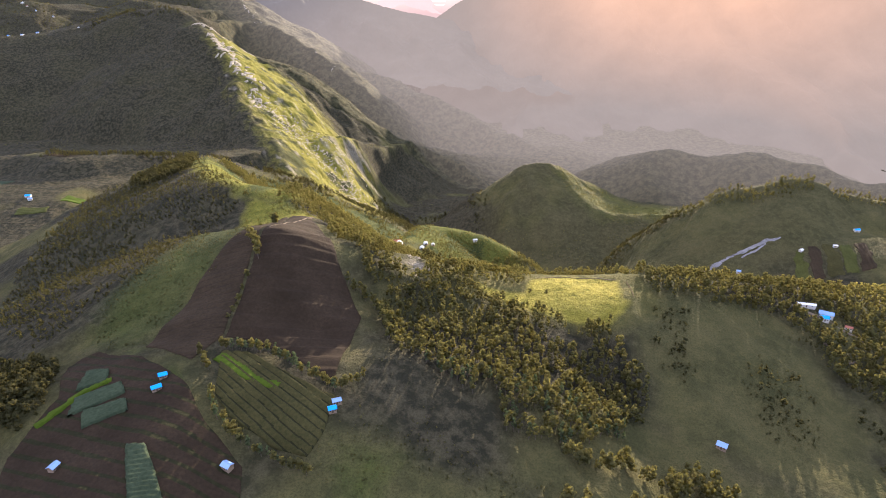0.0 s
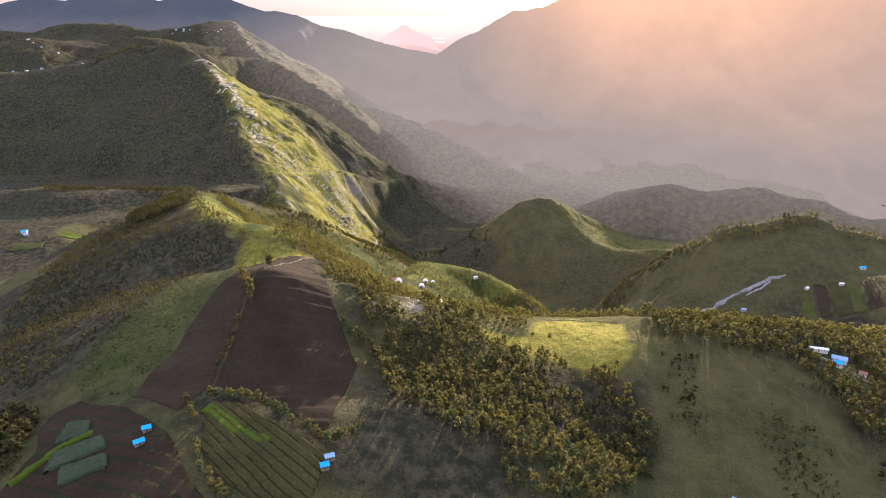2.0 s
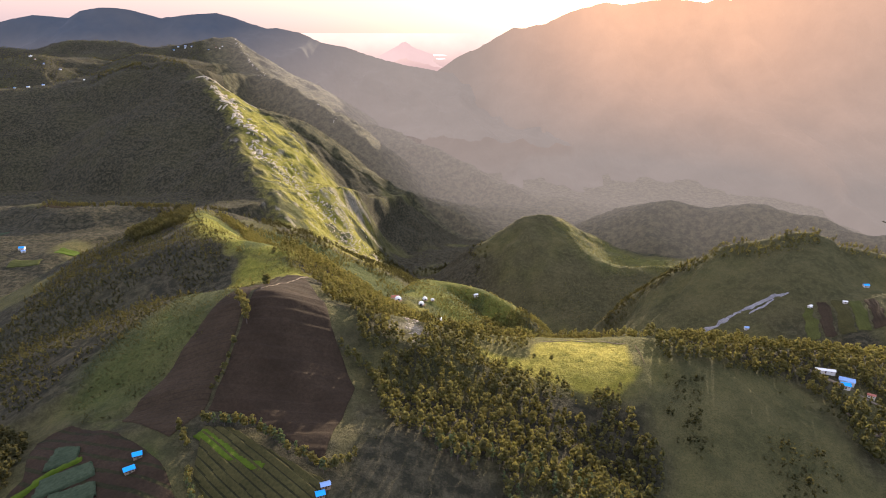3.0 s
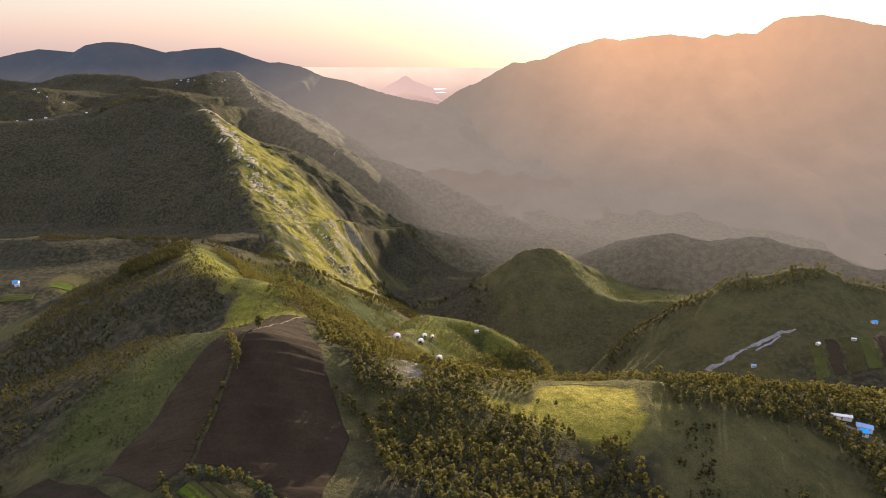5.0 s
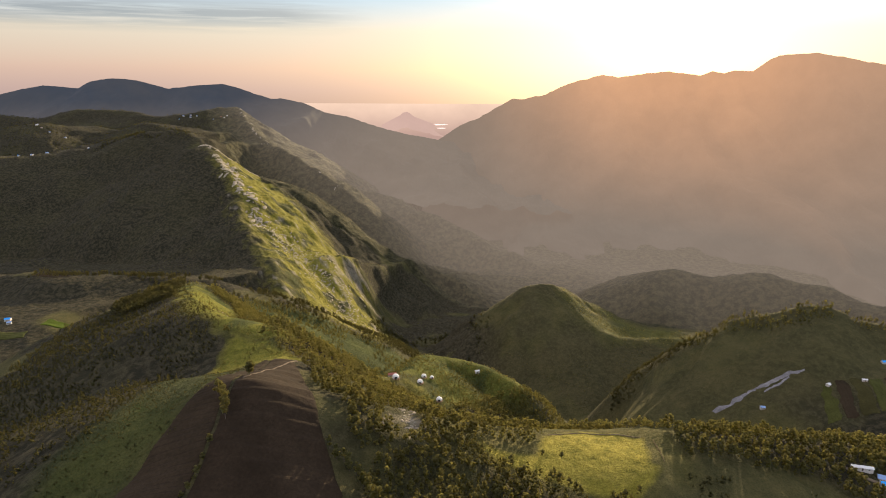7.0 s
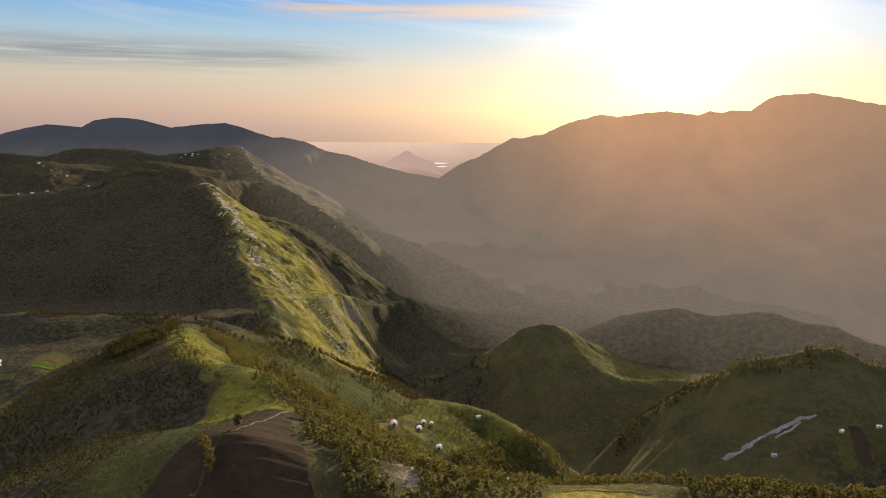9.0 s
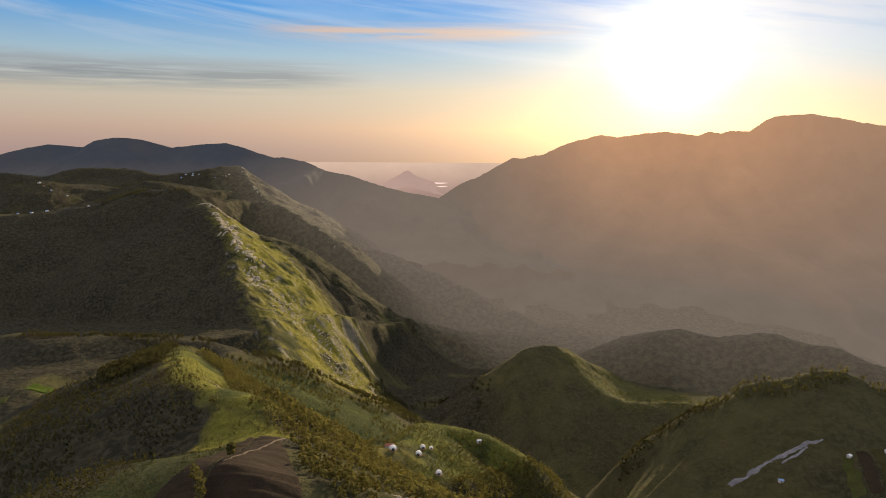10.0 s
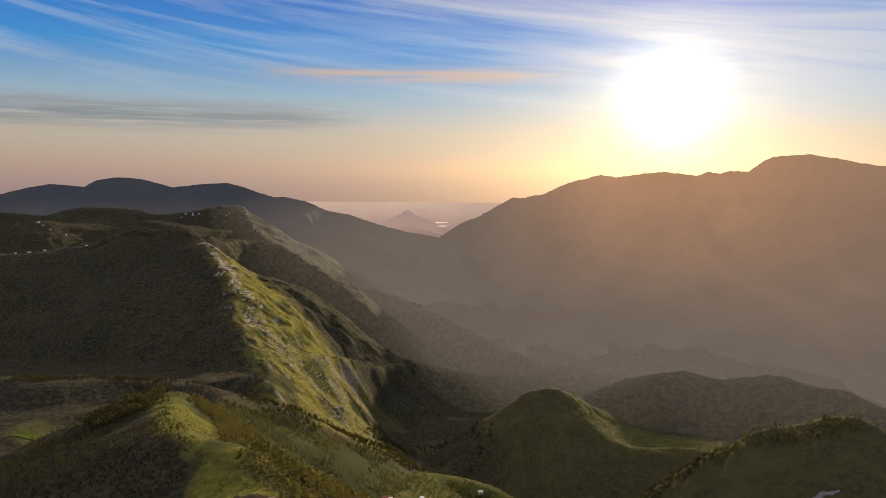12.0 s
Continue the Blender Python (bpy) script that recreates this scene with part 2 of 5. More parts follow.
def ground_z(x, y):
    """The height of the land at plan places x, y."""
    x, y = np.asarray(x, float), np.asarray(y, float)
    far = np.clip((np.hypot(x, y) - 350) / 1500, 0, 1)
    wx = x + far * 45 * fbm(x, y, 260, 3, 11) + 9 * fbm(x, y, 70, 2, 13)
    wy = y + far * 45 * fbm(x, y, 260, 3, 12) + 9 * fbm(x, y, 70, 2, 14)
    bed = np.interp(y, [-3000, 300, 900, 1150, 1700, 2300, 3500, 5200], [150, 60, -150, -200, -230, -345, -370, -330])
    total = np.exp(np.clip(bed / 7, -100, 100))
    for nodes, left, right, top in CRESTS:
        nx, ny, nz = np.array(nodes).T
        # beyond this reach the ridge has sunk under every valley floor
        reach = 750 * (math.sqrt(1 + 4 * (nz.max() + 420) / min(left, right) / 1500) - 1) + top
        near = (wx > nx.min() - reach) & (wx < nx.max() + reach) & (wy > ny.min() - reach) & (wy < ny.max() + reach)
        if near.any():
            total[near] += np.exp(np.clip(along(wx[near], wy[near], nodes, left, right, top) / 7, -100, 100))
    z = 7 * np.log(total)
    z = z + (2.0 + 26 * far ** 1.3) * fbm(x, y, 60 + 220 * 1.0, 5, 21) * (0.25 + 0.75 * far)
    face = np.exp(-((y - 2000) / 600) ** 4) * np.clip((900 - np.abs(x + 500)) / 300, 0, 1)
    z = z + face * (4 * fbm(x + 0.4 * y, y * 0.5, 60, 4, 35, True) + 4.0 * fbm(x + 0.5 * y, 0.8 * y, 30, 3, 36, True))
    ribs = np.clip((y - 1900) / 500, 0, 1) * np.clip((3700 - y) / 500, 0, 1) * np.clip((x + 0.45 * (y - 1950) + 520) / 250, 0, 1) * np.clip((700 - x) / 300, 0, 1)
    z = z + ribs * 20 * (fbm(0.7 * x, y, 150, 5, 37, True) - 0.1)
    z = z + far * 16 * fbm(x, y, 330, 5, 33, True) + 0.7 * fbm(x, y, 22, 3, 41)
    return z


def spot(x, y, lift=0.0):
    """A point on the land."""
    return Vector((x, y, float(ground_z(np.array([x]), np.array([y]))[0]) + lift))
# ---- materials of the land ----
def material(name):
    m = bpy.data.materials.new(name)
    m.use_nodes = True
    m.node_tree.nodes.clear()
    return m, m.node_tree


def finish(tree, colour, rough=0.9, bump=None, strength=0.4, distance=0.5, sheen=0.0, metallic=0.0, emit=None):
    b = tree.nodes.new("ShaderNodeBsdfPrincipled")
    for key, v in (("Base Color", colour), ("Roughness", rough), ("Metallic", metallic)):
        if hasattr(v, "is_output"):
            tree.links.new(v, b.inputs[key])
        else:
            b.inputs[key].default_value = (*v, 1) if isinstance(v, tuple) else v
    b.inputs["Specular IOR Level"].default_value = 0.06
    if sheen:
        b.inputs["Sheen Weight"].default_value = sheen
        b.inputs["Sheen Roughness"].default_value = 0.5
    if bump is not None:
        n = tree.nodes.new("ShaderNodeBump")
        n.inputs["Strength"].default_value, n.inputs["Distance"].default_value = strength, distance
        tree.links.new(bump, n.inputs["Height"])
        tree.links.new(n.outputs[0], b.inputs["Normal"])
    out = tree.nodes.new("ShaderNodeOutputMaterial")
    tree.links.new(b.outputs[0], out.inputs[0])
    return b


def place_of(tree):
    return tree.nodes.new("ShaderNodeNewGeometry").outputs["Position"]


def attr(tree, name):
    n = tree.nodes.new("ShaderNodeAttribute")
    n.attribute_name = name
    return n.outputs["Fac"]


land, lt = material("hillside")
pos = place_of(lt)
small, broad = noisen(lt, pos, 0.5, 5, 0.7), noisen(lt, pos, 0.025, 6, 0.65)
tuft = noisen(lt, pos, 0.13, 6, 0.72)
grass = mixc(lt, ramp(lt, broad, [(0.35, 0.0), (0.65, 1.0)]), (0.058, 0.058, 0.023), (0.112, 0.100, 0.040))
grass = mixc(lt, ramp(lt, tuft, [(0.45, 0.0), (0.7, 0.7)]), grass, (0.122, 0.108, 0.040))
# dry grass, its colour raised to add sunlight on the mountain face
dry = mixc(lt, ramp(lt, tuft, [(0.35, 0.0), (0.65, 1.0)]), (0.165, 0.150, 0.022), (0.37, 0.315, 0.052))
# scrub tone is set extra dark, taking in the shade on its slopes
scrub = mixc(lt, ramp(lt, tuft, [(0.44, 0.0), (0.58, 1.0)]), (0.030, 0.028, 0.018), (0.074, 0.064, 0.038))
soil = mixc(lt, ramp(lt, small, [(0.3, 0.0), (0.7, 1.0)]), (0.055, 0.034, 0.022), (0.095, 0.062, 0.040))
rock = mixc(lt, ramp(lt, noisen(lt, pos, 0.09, 6, 0.7), [(0.35, 0.0), (0.65, 1.0)]), (0.17, 0.145, 0.11), (0.42, 0.37, 0.29))
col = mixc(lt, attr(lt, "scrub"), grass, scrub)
brown = mixc(lt, ramp(lt, tuft, [(0.35, 0.0), (0.65, 1.0)]), (0.044, 0.039, 0.022), (0.094, 0.078, 0.044))
col = mixc(lt, attr(lt, "brown"), col, brown)
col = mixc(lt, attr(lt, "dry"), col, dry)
col = mixc(lt, attr(lt, "lush"), col, mixc(lt, tuft, (0.036, 0.060, 0.009), (0.088, 0.116, 0.018)))
col = mixc(lt, attr(lt, "rock"), col, rock)
col = mixc(lt, attr(lt, "soil"), col, soil)
col = mixc(lt, ramp(lt, noisen(lt, pos, 0.9, 4, 0.8), [(0.38, 0.45), (0.55, 0.0)]), col, (0.020, 0.024, 0.010))
finish(lt, col, 0.95, mathn(lt, "MULTIPLY_ADD", tuft, 3.0, small), 0.9, 1.5).inputs["Specular IOR Level"].default_value = 0.04


# ---- the ground: one sheet out to the horizon, finer where the flight looks ----
def polar_sheet():
    front = np.linspace(-43, 43, 620)
    back = np.linspace(43, 317, 90)[1:-1]
    turn = np.radians(np.concatenate([front, back]))
    rings = np.concatenate([[0.05, 20, 60, 100, 140, 170], np.sort(np.concatenate([190 * np.exp(np.arange(0, 660) * math.log(4880 / 190) / 659), np.arange(1452.3, 2400, 8.1)]))])
    a, r = np.meshgrid(turn, rings)
    x, y = r * np.sin(a), r * np.cos(a)
    return x, y


def smooth(a, lo, hi):
    t = np.clip((a - lo) / (hi - lo), 0, 1)
    return t * t * (3 - 2 * t)


gx, gy = polar_sheet()
gz = ground_z(gx, gy)
rows, cols = gx.shape
verts = np.stack([gx, gy, gz], -1).reshape(-1, 3)
i = np.arange(rows * cols).reshape(rows, cols)
nxt = np.roll(i, -1, axis=1)
quads = np.stack([i[:-1], i[1:], nxt[1:], nxt[:-1]], -1).reshape(-1, 4)[:, ::-1]


def quad_mesh(name, verts, quads):
    """A mesh from arrays of places and of four-cornered faces."""
    me = bpy.data.meshes.new(name)
    me.vertices.add(len(verts))
    me.vertices.foreach_set("co", np.ascontiguousarray(verts, np.float32).ravel())
    me.loops.add(quads.size)
    me.loops.foreach_set("vertex_index", np.ascontiguousarray(quads, np.int32).ravel())
    me.polygons.add(len(quads))
    me.polygons.foreach_set("loop_start", np.arange(0, quads.size, 4, dtype=np.int32))
    me.update(calc_edges=True)
    return me


mesh = quad_mesh("ground", verts, quads)
mesh.shade_smooth()


def within(x, y, corners, ragged=0.0):
    """Whether plan places lie in a plot, whose edge may be ragged by some metres."""
    if ragged:
        x, y = x + ragged * fbm(x, y, 18, 3, 91), y + ragged * fbm(x, y, 18, 3, 92)
    inside = np.zeros(x.shape, bool)
    for (ax, ay), (bx, by) in zip(corners, corners[1:] + corners[:1]):
        if ay != by:
            inside ^= ((ay > y) != (by > y)) & (x < (bx - ax) * (y - ay) / (by - ay) + ax)
    return inside


def faded(x, y, corners, ragged):
    """As within(), from 0 to 1 with a soft edge."""
    soft = 0.45 * ragged + 1.0
    return sum(within(x + soft * math.cos(a), y + soft * math.sin(a), corners, ragged) for a in np.arange(8) * 0.785) / 8.0


# what grows where, in plan; some plots also paint in sun or shade
MEADOW = [(19, 412), (29, 404), (43, 400), (60, 405), (66, 428), (82, 440), (101, 444), (116, 440), (131, 430), (126, 398), (133, 393), (108, 369), (86, 375), (57, 386), (33, 391)]
CREST_GRASS = [(-335, 845), (-264, 812), (-214, 710), (-166, 622), (-136, 566), (-120, 540), (-140, 538), (-187, 568), (-243, 634), (-300, 755), (-330, 805)]
TOP_GRASS = [(-182, 558), (-142, 538), (-100, 492), (-112, 478), (-143, 490), (-170, 484)]
SPUR_GRASS = [(-95, 735), (-15, 735), (60, 800), (145, 880), (110, 915), (40, 935), (-45, 915), (-110, 850)]
SLOPE_GRASS = [(-140, 480), (-135, 420), (-152, 360), (-168, 306), (-208, 316), (-216, 345), (-212, 405), (-190, 500)]
SUNNY_FACE = [(-340, 1400), (-480, 1680), (-605, 1945), (-760, 2215), (-700, 2350), (-560, 2230), (-330, 2000), (-100, 1600), (-60, 1440), (-200, 1330)]
CONE_GRASS = [(262, 1610), (285, 1590), (320, 1535), (350, 1475), (391, 1440), (545, 1422), (600, 1440), (560, 1545), (430, 1612), (330, 1618)]
SADDLE = [(300, 1575), (335, 1490), (360, 1440), (540, 1420), (600, 1450), (560, 1540), (430, 1605), (330, 1605)]
HOLLOW = [(-400, 1010), (-300, 930), (-100, 980), (-20, 1140), (-50, 1270), (-240, 1290), (-380, 1190)]
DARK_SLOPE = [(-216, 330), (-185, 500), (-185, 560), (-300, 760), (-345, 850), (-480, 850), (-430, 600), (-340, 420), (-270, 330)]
SCREE = [(-38, 425), (-22, 442), (-10, 408), (-18, 384), (-33, 384)]

out_r = np.hypot(gx, gy)
fall_r = np.gradient(gz, axis=0) / np.gradient(out_r, axis=0)
fall_a = np.gradient(gz, axis=1) / np.maximum(np.hypot(np.gradient(gx, axis=1), np.gradient(gy, axis=1)), 0.1)
steep = np.hypot(fall_r, fall_a)
patchy = fbm(gx, gy, 90, 5, 71)
fine = fbm(gx, gy, 26, 4, 72)
scrub_shade_v = smooth(patchy + 0.3 * smooth(gy, 600, 1300), -0.25, 0.25)
# shrubby slope, where the scrub tone also paints in shade
scrub_shade_v = np.where(within(gx, gy, DARK_SLOPE, 25), np.maximum(scrub_shade_v, 0.9), scrub_shade_v)
dry_sun_v = np.zeros_like(gx)
# dry grass plots; on the mountain face the tone also paints in sunlight
for plot, ragged, much in ((MEADOW, 3, 1.2), (CREST_GRASS, 12, 1.0), (TOP_GRASS, 8, 1.0), (SPUR_GRASS, 20, 0.5), (SUNNY_FACE, 60, 1.0), (CONE_GRASS, 40, 0.2)):
    dry_sun_v = np.maximum(dry_sun_v, faded(gx, gy, plot, ragged) * much * (smooth(fine + 0.6 * patchy, -0.5, 0.05) if much < 1.1 else 1.0))
scrub_shade_v = np.where(dry_sun_v > 0.4, 0.0, scrub_shade_v)
# dark scrub tone laid over the unlit mountain side as painted shade
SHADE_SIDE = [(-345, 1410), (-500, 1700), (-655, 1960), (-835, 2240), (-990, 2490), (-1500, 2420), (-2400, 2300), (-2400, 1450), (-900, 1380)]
scrub_shade_v = np.maximum(scrub_shade_v, 0.9 * faded(gx, gy, SHADE_SIDE, 60))
scrub_shade_v = np.maximum(scrub_shade_v, 0.75 * smooth(gy, 2300, 2600) * smooth(-gx, 900, 1050))
scrub_shade_v = np.maximum(scrub_shade_v, 0.45 * faded(gx, gy, [(132, 330), (146, 396), (340, 392), (460, 330), (320, 200), (180, 232)], 14) * smooth(fine, -0.6, 0.0))
scrub_shade_v = scrub_shade_v * (1 - 0.75 * smooth(gx, 60, 160) * smooth(gy, 780, 900) * (1 - smooth(gy, 1700, 1900)))
SIDE_SLOPE = [(126, 372), (134, 402), (146, 452), (178, 440), (240, 400), (262, 350), (250, 240), (130, 300)]
scrub_shade_v = scrub_shade_v * (1 - 0.8 * faded(gx, gy, SIDE_SLOPE, 10))
TOP_OF_RIDGE = [(5, 400), (0, 455), (60, 462), (155, 460), (152, 385), (110, 362), (80, 368), (30, 385)]
scrub_shade_v = scrub_shade_v * (1 - 0.9 * faded(gx, gy, TOP_OF_RIDGE, 8))
dry_sun_v = np.maximum(dry_sun_v, 0.1 * faded(gx, gy, TOP_OF_RIDGE, 8))
lush_v = 0.55 * faded(gx, gy, SPUR_GRASS, 20) * smooth(patchy, -0.5, 0.2)
lush_v = np.maximum(lush_v, 0.3 * faded(gx, gy, SADDLE, 40) * smooth(patchy, -0.6, 0.2))
# the third plot paints a green lens flare into the grass
for plot, ragged in (([(-208, 320), (-168, 306), (-172, 326), (-200, 345), (-216, 335)], 10), ([(-214, 304), (-184, 311), (-158, 298), (-130, 272), (-136, 268), (-160, 290), (-186, 302), (-210, 296)], 4), ([(-48, 226), (-30, 236), (-22, 220), (-40, 206)], 12), ([(-190, 430), (-168, 400), (-178, 372), (-205, 396)], 14)):
    lush_v = np.maximum(lush_v, 0.55 * faded(gx, gy, plot, ragged) * smooth(fine, -0.4, 0.3))
brown_v = np.maximum(0.3 * smooth(gy, 950, 1250) * smooth(gx, -250, 150) * smooth(patchy + 0.5 * fine, -0.6, 0.1), smooth(gy, 2150, 2600) * smooth(gx + 0.3 * (gy - 2300), -650, -300))
crag = fbm(gx + 0.4 * gy, gy * 0.5, 60, 4, 35, True) + 0.5 * fbm(gx, gy, 22, 3, 83)
rock_v = smooth(crag + 0.5 * (steep - 0.7), 0.58, 0.9) * within(gx, gy, SUNNY_FACE, 80)
rock_v = 0.6 * rock_v
rock_v = np.where(within(gx, gy, SCREE, 8), 0.55 * smooth(fine, 0.0, 0.4), rock_v)
for plot, ragged, much in ((SLOPE_GRASS, 14, 0.35), (HOLLOW, 30, 0.5), (CREST_GRASS, 12, 0.5), (TOP_GRASS, 8, 0.45), (SUNNY_FACE, 60, 0.22)):
    lush_v = np.maximum(lush_v, much * faded(gx, gy, plot, ragged))
soil_v = np.zeros_like(gx)
for name, values in (("scrub", scrub_shade_v), ("rock", rock_v), ("soil", soil_v), ("dry", dry_sun_v), ("brown", brown_v), ("lush", lush_v)):
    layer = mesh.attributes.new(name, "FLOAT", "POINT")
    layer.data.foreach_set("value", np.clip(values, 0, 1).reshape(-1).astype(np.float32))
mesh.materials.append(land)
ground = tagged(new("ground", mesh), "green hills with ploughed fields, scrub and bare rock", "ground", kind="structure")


# ---- the distant mountains, kilometres off behind the last valley ----
def distant(name, crest, label, xs, out, rows_of, glow, deep, reach, rib, jag, low):
    """One far range: the land falls from its crest to both sides in ribs and gullies."""
    cx, cy, cz = np.array(crest, float).T
    x, d = np.meshgrid(np.linspace(*xs), np.concatenate([[-60.0, -20.0], np.linspace(0, out ** 0.5, rows_of) ** 2]))
    y = np.interp(x, cx, cy) - d
    level = np.interp(x, cx, cz) + jag * fbm(x, 0 * x, 10 * jag, 4, 53, True)
    front = np.maximum(d, 0)
    deep = np.interp(x, [1000, 1700], [low, deep])
    z = level - (level - deep) * (1 - np.exp(-front / reach)) - 1.1 * np.maximum(-d, 0)
    bend = x + 90 * fbm(x, y, 420, 3, 57)
    z = z + rib * (fbm(bend, 0.3 * y, 4.5 * rib, 6, 61, True) - 0.35) * np.clip(front / (3.5 * rib), 0, 1)
    n, m = x.shape
    k = np.arange(n * m).reshape(n, m)
    faces = np.stack([k[:-1, :-1], k[:-1, 1:], k[1:, 1:], k[1:, :-1]], -1).reshape(-1, 4)
    me = quad_mesh(name, np.stack([x, y, z], -1).reshape(-1, 3), faces)
    me.shade_smooth()
    me.materials.append(glow)
    return tagged(new(name, me), label, "backdrop", kind="structure")


def haze_glow(name, low, high, z0, z1, amount, east=False, west=False):
    """Far forested slopes; kilometres of sunlit haze are painted on as emission by height."""
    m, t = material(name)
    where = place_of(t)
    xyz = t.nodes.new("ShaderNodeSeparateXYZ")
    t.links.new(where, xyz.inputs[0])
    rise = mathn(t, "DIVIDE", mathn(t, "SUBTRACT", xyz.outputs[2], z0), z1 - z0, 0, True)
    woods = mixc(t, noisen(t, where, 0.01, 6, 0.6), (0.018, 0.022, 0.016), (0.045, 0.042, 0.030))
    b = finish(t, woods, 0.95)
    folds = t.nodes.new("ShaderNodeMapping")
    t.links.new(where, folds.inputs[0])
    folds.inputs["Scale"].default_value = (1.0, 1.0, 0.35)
    # painted haze is brightest below the sun, dimmer to each side
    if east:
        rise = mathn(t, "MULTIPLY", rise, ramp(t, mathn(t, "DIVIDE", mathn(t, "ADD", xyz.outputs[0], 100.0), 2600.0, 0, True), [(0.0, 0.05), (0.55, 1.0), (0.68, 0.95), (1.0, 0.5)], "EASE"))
    # painted haze of the hills evens out towards the range
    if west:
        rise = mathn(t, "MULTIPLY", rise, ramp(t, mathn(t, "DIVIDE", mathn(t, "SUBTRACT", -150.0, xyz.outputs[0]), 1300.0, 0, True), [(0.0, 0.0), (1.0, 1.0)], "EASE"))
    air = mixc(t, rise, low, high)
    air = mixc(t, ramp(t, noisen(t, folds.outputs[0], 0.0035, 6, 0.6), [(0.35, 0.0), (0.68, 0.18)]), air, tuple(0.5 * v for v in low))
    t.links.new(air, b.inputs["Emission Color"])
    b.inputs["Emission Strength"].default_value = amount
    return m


great_glow = haze_glow("far_range_haze_glow", srgb(112, 97, 82), srgb(200, 145, 100), -300, 560, 0.8, True)
left_glow = haze_glow("far_hills_haze_glow", srgb(112, 97, 82), srgb(38, 43, 54), -160, 330, 0.8, west=True)
# plain and lone hill glow with painted haze to meet the sky
plain_glow = haze_glow("far_plain_haze_glow", srgb(162, 130, 114), srgb(214, 179, 149), 60, 268, 0.83)
cone_glow = haze_glow("far_cone_haze_glow", srgb(180, 146, 128), srgb(178, 144, 127), 60, 240, 0.8)


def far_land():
    """The last spurs and hills, more than two kilometres off, with emission painted as haze that thickens with
    distance.
    """
    m, t = material("far_spurs_haze_glow")
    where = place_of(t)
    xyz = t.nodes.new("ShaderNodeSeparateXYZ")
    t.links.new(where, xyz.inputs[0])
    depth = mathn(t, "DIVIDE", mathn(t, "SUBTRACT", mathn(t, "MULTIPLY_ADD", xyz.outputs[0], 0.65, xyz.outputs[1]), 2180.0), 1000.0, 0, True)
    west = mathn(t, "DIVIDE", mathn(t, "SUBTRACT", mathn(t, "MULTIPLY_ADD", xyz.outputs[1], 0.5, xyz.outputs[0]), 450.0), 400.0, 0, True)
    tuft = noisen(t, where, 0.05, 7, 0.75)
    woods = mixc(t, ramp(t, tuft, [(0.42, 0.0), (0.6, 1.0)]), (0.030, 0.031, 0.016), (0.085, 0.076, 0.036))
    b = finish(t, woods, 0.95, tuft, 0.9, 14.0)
    # the emission stands in for haze; no air is modelled
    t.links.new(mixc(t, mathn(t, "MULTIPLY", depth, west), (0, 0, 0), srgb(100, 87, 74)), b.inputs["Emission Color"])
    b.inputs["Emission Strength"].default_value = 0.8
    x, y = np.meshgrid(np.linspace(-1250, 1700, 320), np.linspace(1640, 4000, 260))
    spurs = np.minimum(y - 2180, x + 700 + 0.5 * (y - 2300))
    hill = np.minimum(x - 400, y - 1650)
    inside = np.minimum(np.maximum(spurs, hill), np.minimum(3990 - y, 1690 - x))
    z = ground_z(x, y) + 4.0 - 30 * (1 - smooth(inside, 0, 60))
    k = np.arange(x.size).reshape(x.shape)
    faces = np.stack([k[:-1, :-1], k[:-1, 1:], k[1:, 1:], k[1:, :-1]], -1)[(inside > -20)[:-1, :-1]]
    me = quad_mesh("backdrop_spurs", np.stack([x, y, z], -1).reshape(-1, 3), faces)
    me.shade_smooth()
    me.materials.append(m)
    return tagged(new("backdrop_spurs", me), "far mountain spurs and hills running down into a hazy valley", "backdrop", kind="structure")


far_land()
distant("backdrop_range", GREAT_RANGE, "great mountain range dark against the evening sun", (-420, 3690, 420), 2150, 110, great_glow, -400, 850, 70, 7, -540)
distant("backdrop_hills", FAR_HILLS, "long line of far blue hills", (-3290, 690, 330), 1100, 90, left_glow, -430, 1700, 75, 4, -430)
distant("backdrop_cone", FAR_CONE, "lone hill standing in a far hazy plain", (-510, 10, 90), 110, 14, cone_glow, 20, 160, 12, 2, 20)


def sheet(name, corners, mat, label, category, thick=0.0):
    me = bpy.data.meshes.new(name)
    bm = bmesh.new()
    face = bm.faces.new([bm.verts.new(c) for c in corners])
    if thick:
        grown = bmesh.ops.extrude_face_region(bm, geom=[face])
        bmesh.ops.translate(bm, verts=[v for v in grown["geom"] if isinstance(v, bmesh.types.BMVert)], vec=(0, 0, -thick))
    bm.normal_update()
    bm.to_mesh(me)
    bm.free()
    me.materials.append(mat)
    return tagged(new(name, me), label, category, kind="structure")


sheet("backdrop_plain", [(-1500, 4520, 40), (900, 4520, 40), (900, 4815, 268), (-1250, 4815, 268)], plain_glow, "hazy lowland plain at the end of the valley", "backdrop")
# the lakes' reflection of the sky is painted as emission
lake_glow, gt = material("far_lake_glow")
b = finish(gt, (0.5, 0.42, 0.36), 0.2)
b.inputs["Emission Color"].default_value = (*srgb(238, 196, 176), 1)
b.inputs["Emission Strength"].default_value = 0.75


def lake(cx, y, half, deep):
    z = 40 + (y - 4520) * 228 / 295 + 1.0
    rim = [(cx + half * math.cos(a) * (1 + 0.15 * math.sin(3 * a)), y + deep * math.sin(a), z + deep * math.sin(a) * 228 / 295) for a in np.linspace(0, 6.283, 19)[:-1]]
    sheet("water", rim, lake_glow, "far lake with its evening glint painted as a glow", "lake")


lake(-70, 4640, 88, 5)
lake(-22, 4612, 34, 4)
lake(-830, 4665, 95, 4)
